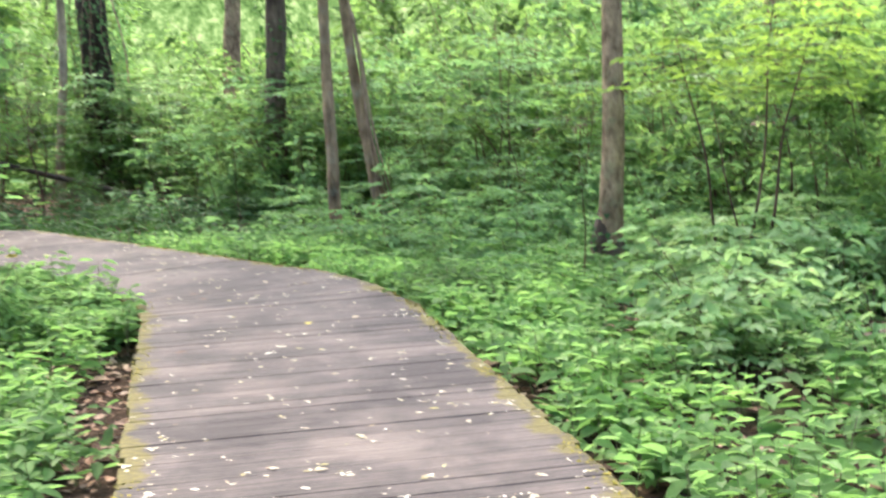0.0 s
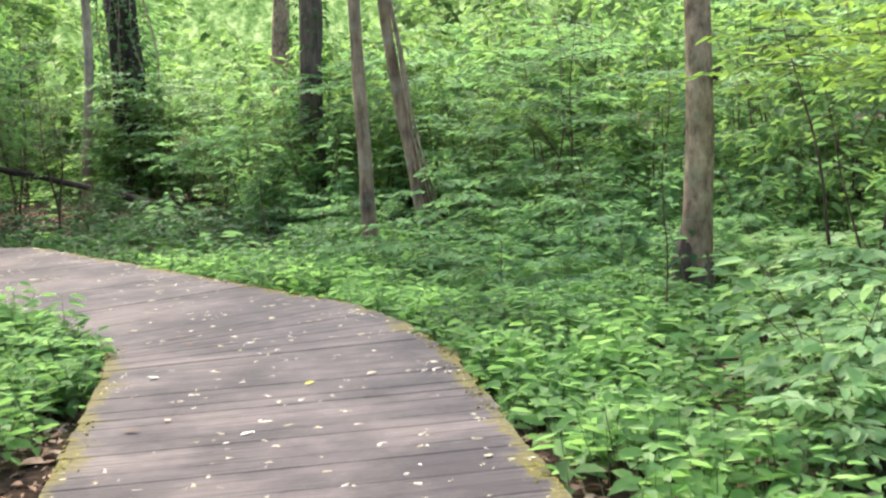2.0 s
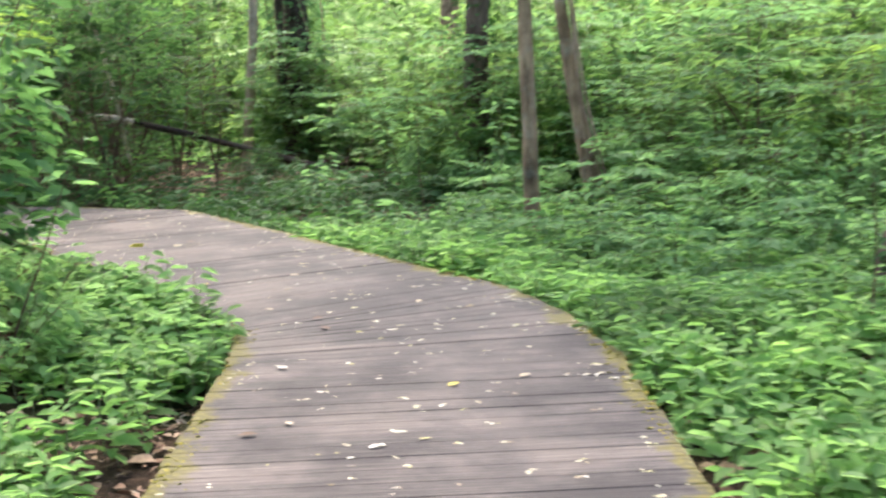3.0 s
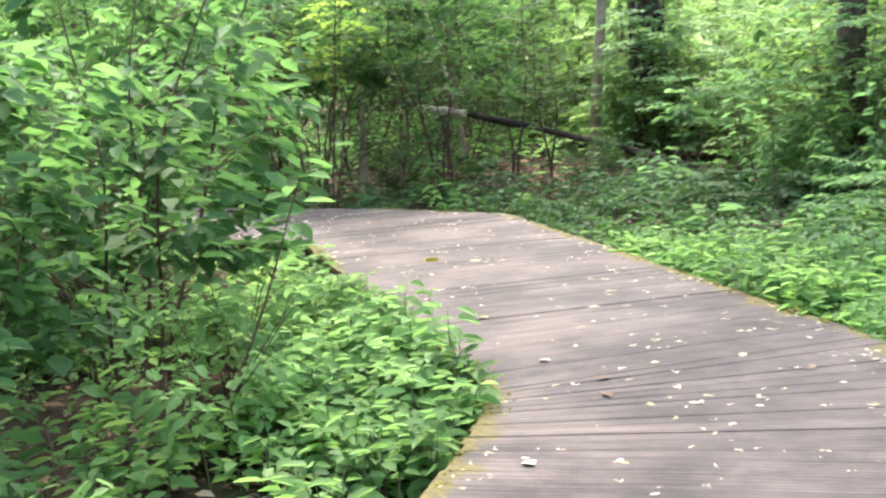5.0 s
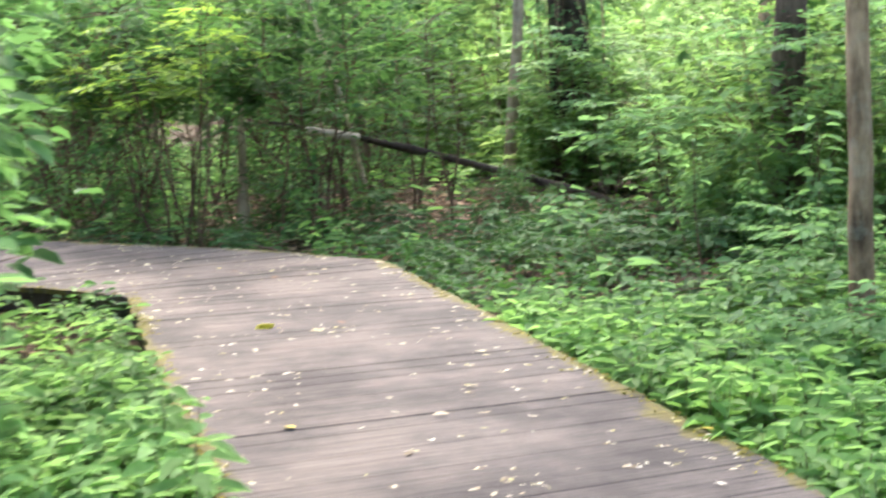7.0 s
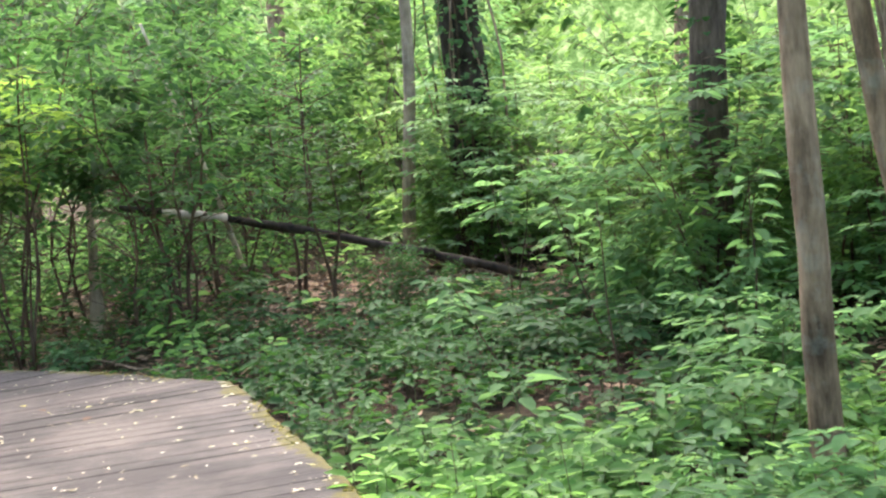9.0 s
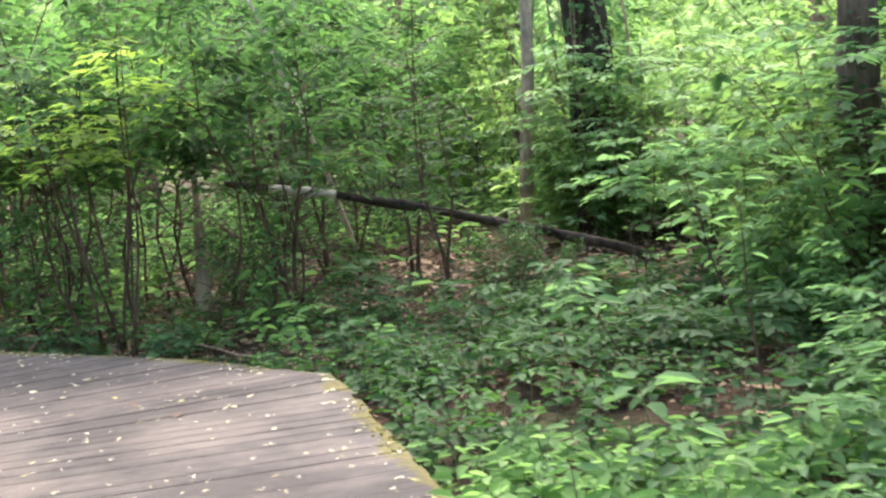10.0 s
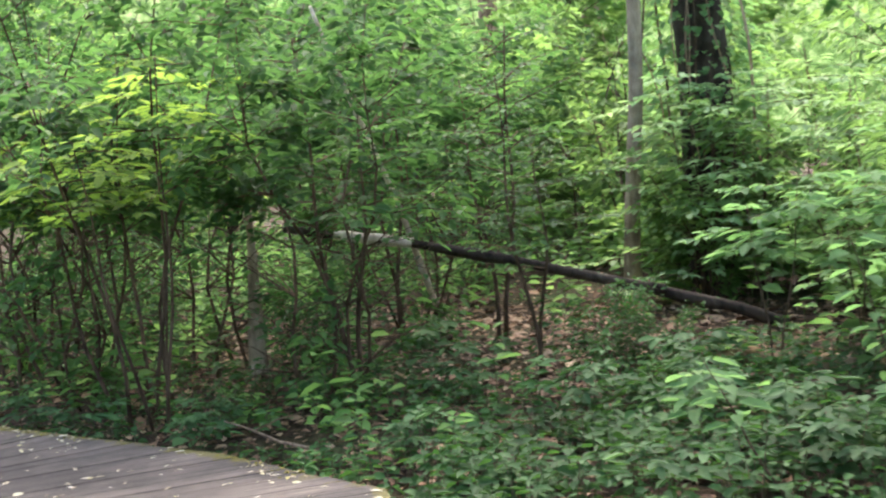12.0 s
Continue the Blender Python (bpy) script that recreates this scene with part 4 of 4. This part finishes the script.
sprig("seedling_tree", "young seedling with large drooping pale green leaves", "seedling", (-3.2, 14.15), 0.3, 7, 0.2, 1)
sprig("seedling_tree", "young seedling with large drooping pale green leaves", "seedling", (-2.45, 13.75), 0.36, 6, 0.14, 2)
sprig("seedling_tree", "young seedling with large drooping pale green leaves", "seedling", (-2.75, 13.5), 0.3, 5, 0.13, 3)
sprig("sapling", "thin sapling with a pale stem and broad leaves", "sapling", (-2.9, 15.0), 1.15, 9, 0.11, 4, crown=0.35)
sprig("sapling", "thin leafy sapling beside the herbs", "sapling", (-2.3, 15.9), 1.2, 18, 0.15, 5, crown=0.5)
for i, (x, y, h) in enumerate(((-4.35, 15.95, 0.5), (-3.7, 15.4, 0.7), (-3.4, 16.4, 1.1))):
    sprig("sapling", "slim sapling with broad cool green leaves", "sapling", (x, y), h, 13, 0.13, 30 + i, crown=0.42, lean=0.3)
sprig("sapling", "thin dark sapling beside the herbs", "sapling", (0.82, 9.5), 1.0, 9, 0.1, 7)
sprig("sapling", "thin leaning sapling beside the herbs", "sapling", (2.1, 9.8), 1.5, 14, 0.12, 8, lean=0.4)
sprig("seedling_tree", "leafy seedling leaning over the plank ends", "seedling", (-2.85, 9.3), 0.5, 10, 0.12, 10, HERB)
sprig("seedling_tree", "leafy seedling leaning over the plank ends", "seedling", (-3.35, 9.75), 0.5, 10, 0.12, 11, HERB)
sprig("seedling_tree", "leafy seedling leaning over the plank ends", "seedling", (-3.8, 8.85), 1.1, 10, 0.13, 12, reach=(0.38, 0.2))



def fallen_leaf(label, at, size, col, seed, z=0.004):
    """One curled leaf lying on the boards, with its stalk as a part."""
    r = random.Random(seed)
    a = r.uniform(0, 6.28)
    d = (math.cos(a), math.sin(a), 0.03)
    ob = thing("fallen_leaf", label, "leaf", (at[0], at[1], z), "leaves on the boards")
    part("blade", quads_mesh("blade", *blades([(0, 0, 0.002)], [d], [(0.1, 0.05, 1)], [size], 0.6, 0.1, -0.02), col), ob)
    part("stalk", quads_mesh("stalk", *rods([(0, 0, 0.003)], [(-d[0] * size * 0.4, -d[1] * size * 0.4, 0.006)], [0.0015]), STEM), ob)


PALE, YELLOW, BROWN = (island_material(n, [c, c]) for n, c in (("bleached_leaf", (0.36, 0.29, 0.19)), ("yellow_leaf", (0.4, 0.33, 0.06)), ("brown_leaf", (0.1, 0.055, 0.03))))
for i, (x, y) in enumerate(((-1.62, 7.4), (-0.82, 8.19), (-2.56, 9.6), (-5.45, 14.02), (-1.7, 9.86), (-2.75, 10.78), (-6.7, 13.9))):
    fallen_leaf("bleached curled leaf lying on the boards", (x, y), 0.055 + 0.01 * (i % 3), PALE, i)
for i, (x, y) in enumerate(((-6.35, 13.93), (-1.1, 8.0), (-3.3, 10.4), (-1.75, 10.9))):
    fallen_leaf("yellow fallen leaf lying on the boards", (x, y), 0.07, YELLOW, 20 + i)
for i, (x, y) in enumerate(((-6.05, 13.8), (-2.0, 9.1), (-2.12, 9.4), (-1.75, 7.2), (-4.2, 12.3), (-5.6, 13.6))):
    fallen_leaf("dark brown fallen leaf lying on the boards", (x, y), 0.08, BROWN, 40 + i)
clump = thing("moss_clump", "small yellow-green moss clump on the boards", "moss", (-4.6, 12.1, 0.0))
rnd_m = np.random.default_rng(3)
mp = rnd_m.normal(0, 0.02, (140, 3)) * (1.3, 1, 0) + (0, 0, 0.002)
part("tuft", quads_mesh("tuft", *blades(mp, rnd_m.normal(0, 0.8, (140, 3)) + (0, 0, 0.4), rnd_m.normal(0, 0.4, (140, 3)) + (0, 0, 1), rnd_m.uniform(0.015, 0.03, 140), 0.6), MOSS_BRIGHT), clump)
for i, (a, b) in enumerate((((-4.05, 7.35, -0.12), (-3.35, 7.6, -0.1)), ((-4.9, 16.7, -0.12), (-4.0, 16.95, -0.1)), ((0.6, 7.3, -0.15), (1.3, 7.7, -0.12)), ((-6.6, 15.6, -0.15), (-7.6, 15.9, -0.1)))):
    tr = random.Random(90 + i)
    stick = thing("fallen_branch", "thin dry branch lying among the herbs", "branch")
    pts = curve_points(a, b, 8, 0.04, tr)
    sv, sf = tube(pts, [0.012 - 0.001 * k for k in range(8)], 6, 0.2, i)
    part("stem", mesh_from("stem", sv, sf, VINE, True), stick)
    sv, sf = tube([pts[4], pts[4] + Vector((0.1, 0.12, 0.05)), pts[4] + Vector((0.16, 0.26, 0.06))], [0.006, 0.005, 0.003], 5, 0.2, i)
    part("fork", mesh_from("fork", sv, sf, VINE, True), stick)
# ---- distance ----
# ring that glows by itself, in place of sunlight on distant leaves
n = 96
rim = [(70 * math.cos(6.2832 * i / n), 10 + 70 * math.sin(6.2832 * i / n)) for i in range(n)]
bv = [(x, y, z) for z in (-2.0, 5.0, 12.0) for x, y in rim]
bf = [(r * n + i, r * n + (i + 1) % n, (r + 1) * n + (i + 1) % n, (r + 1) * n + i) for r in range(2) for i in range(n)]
tagged(new("backdrop", mesh_from("backdrop", bv, bf, DISTANT)), "glowing ring standing in for far sunlit woods between the trees", "backdrop", kind="structure")

# ---- boardwalk ----
deck = thing("boardwalk", "weathered grey plank boardwalk bending through the wood", "boardwalk", kind="structure")


def board(parent, a, b, c, d, rnd):
    """One plank with corners a, b (left end) and c, d (right end), chamfered on top."""
    mid = (a + b + c + d) / 4
    ang = math.atan2((c + d - a - b).y, (c + d - a - b).x)
    rot = Matrix.Rotation(-ang, 2)
    q = [rot @ (p - mid) for p in (a, d, c, b)]
    th, ch = 0.038, 0.0015
    inner = [Vector((p.x - math.copysign(ch, p.x), p.y - math.copysign(ch, p.y))) for p in q]
    verts = [(p.x, p.y, 0) for p in inner] + [(p.x, p.y, -ch) for p in q] + [(p.x, p.y, -th) for p in q]
    faces = [(0, 1, 2, 3), (11, 10, 9, 8)]
    for i in range(4):
        j = (i + 1) % 4
        faces += [(4 + i, 4 + j, j, i), (8 + i, 8 + j, 4 + j, 4 + i)]
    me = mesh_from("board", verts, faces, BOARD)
    left, right = min(p.x for p in q), max(p.x for p in q)
    uv = me.uv_layers.new(name="ends")
    for lp in me.loops:
        x = me.vertices[lp.vertex_index].co.x
        uv.data[lp.index].uv = (x - left, right - x)
    ob = new("board", me)
    ob.parent = deck
    ob.matrix_basis = pose(mid.x, mid.y, rnd.uniform(-0.002, 0.0015), rnd.gauss(0, 0.2), 0, math.degrees(ang))


rnd = random.Random(77)
for (l0, r0), (l1, r1) in zip(zip(LEFT, RIGHT), zip(LEFT[1:], RIGHT[1:])):
    k = max(2, round(max((l1 - l0).length, (r1 - r0).length) / 0.146))
    for i in range(k):
        f0, f1 = i / k, (i + 1) / k
        a, b, c, d = l0.lerp(l1, f0), l0.lerp(l1, f1), r0.lerp(r1, f1), r0.lerp(r1, f0)
        out = (c - b).normalized()
        ahead = ((b - a) + (c - d)).normalized()
        gap = ahead * rnd.choice((0.0004, 0.0006, 0.0014, 0.0042))
        e0, e1 = out * rnd.gauss(0, 0.008), out * rnd.gauss(0, 0.008)
        board(deck, a + gap - e0, b - gap - e0, c - gap + e1, d + gap + e1, rnd)


def beam(name, a, b, width, top, bottom, inward):
    """A timber along an edge of the boardwalk, set in by half its width."""
    e = (b - a).normalized()
    s = Vector((-e.y, e.x)) * inward
    ring = [a + s * 0.02, b + s * 0.02, b + s * (0.02 + width), a + s * (0.02 + width)]
    verts = [(p.x, p.y, z) for z in (bottom, top) for p in ring]
    faces = [(3, 2, 1, 0), (4, 5, 6, 7)] + [(i, (i + 1) % 4, 4 + (i + 1) % 4, 4 + i) for i in range(4)]
    me = bpy.data.meshes.new(name)
    bm = bmesh.new()
    vs = [bm.verts.new(v) for v in verts]
    for fc in faces:
        bm.faces.new([vs[i] for i in fc])
    bmesh.ops.recalc_face_normals(bm, faces=bm.faces)
    bmesh.ops.bevel(bm, geom=bm.edges[:], offset=0.004, segments=1, affect="EDGES")
    bm.to_mesh(me)
    bm.free()
    me.materials.append(JOIST)
    part(name, me, deck)


for edge, inward in ((LEFT, -1), (RIGHT, 1)):
    for a, b in zip(edge, edge[1:]):
        beam("stringer", a, b, 0.04, -0.042, -0.185, inward)
        k = max(1, round((b - a).length / 2.2))
        for i in range(k):
            p = a.lerp(b, (i + 0.5) / k)
            e = (b - a).normalized() * 0.045
            beam("post", p - e + Vector((0, 0)), p + e, 0.09, -0.19, -0.45, inward)

# moss cushions and crumbs along the plank ends
rnd = np.random.default_rng(9)
P, D, N, L = [], [], [], []
for edge, sign in ((LEFT, 1), (RIGHT, -1)):
    for a, b in zip(edge, edge[1:]):
        e = (b - a).normalized()
        s = Vector((e.y, -e.x)) * sign
        for i in range(int((b - a).length * 70)):
            p = a.lerp(b, rnd.random())
            if p.y < 3 or p.x < -10 or noise.noise(Vector((p.x * 1.5, p.y * 1.5, 2))) < -0.1:
                continue
            q = p + s * abs(rnd.normal(0, 0.05))
            ang = rnd.uniform(0, 6.28)
            P.append((q.x, q.y, 0.001)), D.append((math.cos(ang), math.sin(ang), 0.08)), N.append((rnd.normal(0, 0.15), rnd.normal(0, 0.15), 1)), L.append(rnd.uniform(0.008, 0.028))
tagged(new("moss", quads_mesh("moss", *blades(P, D, N, L, 0.8, 0.2, 0.2), MOSS)), "yellow-green moss along the plank ends", "moss", kind="stuff")
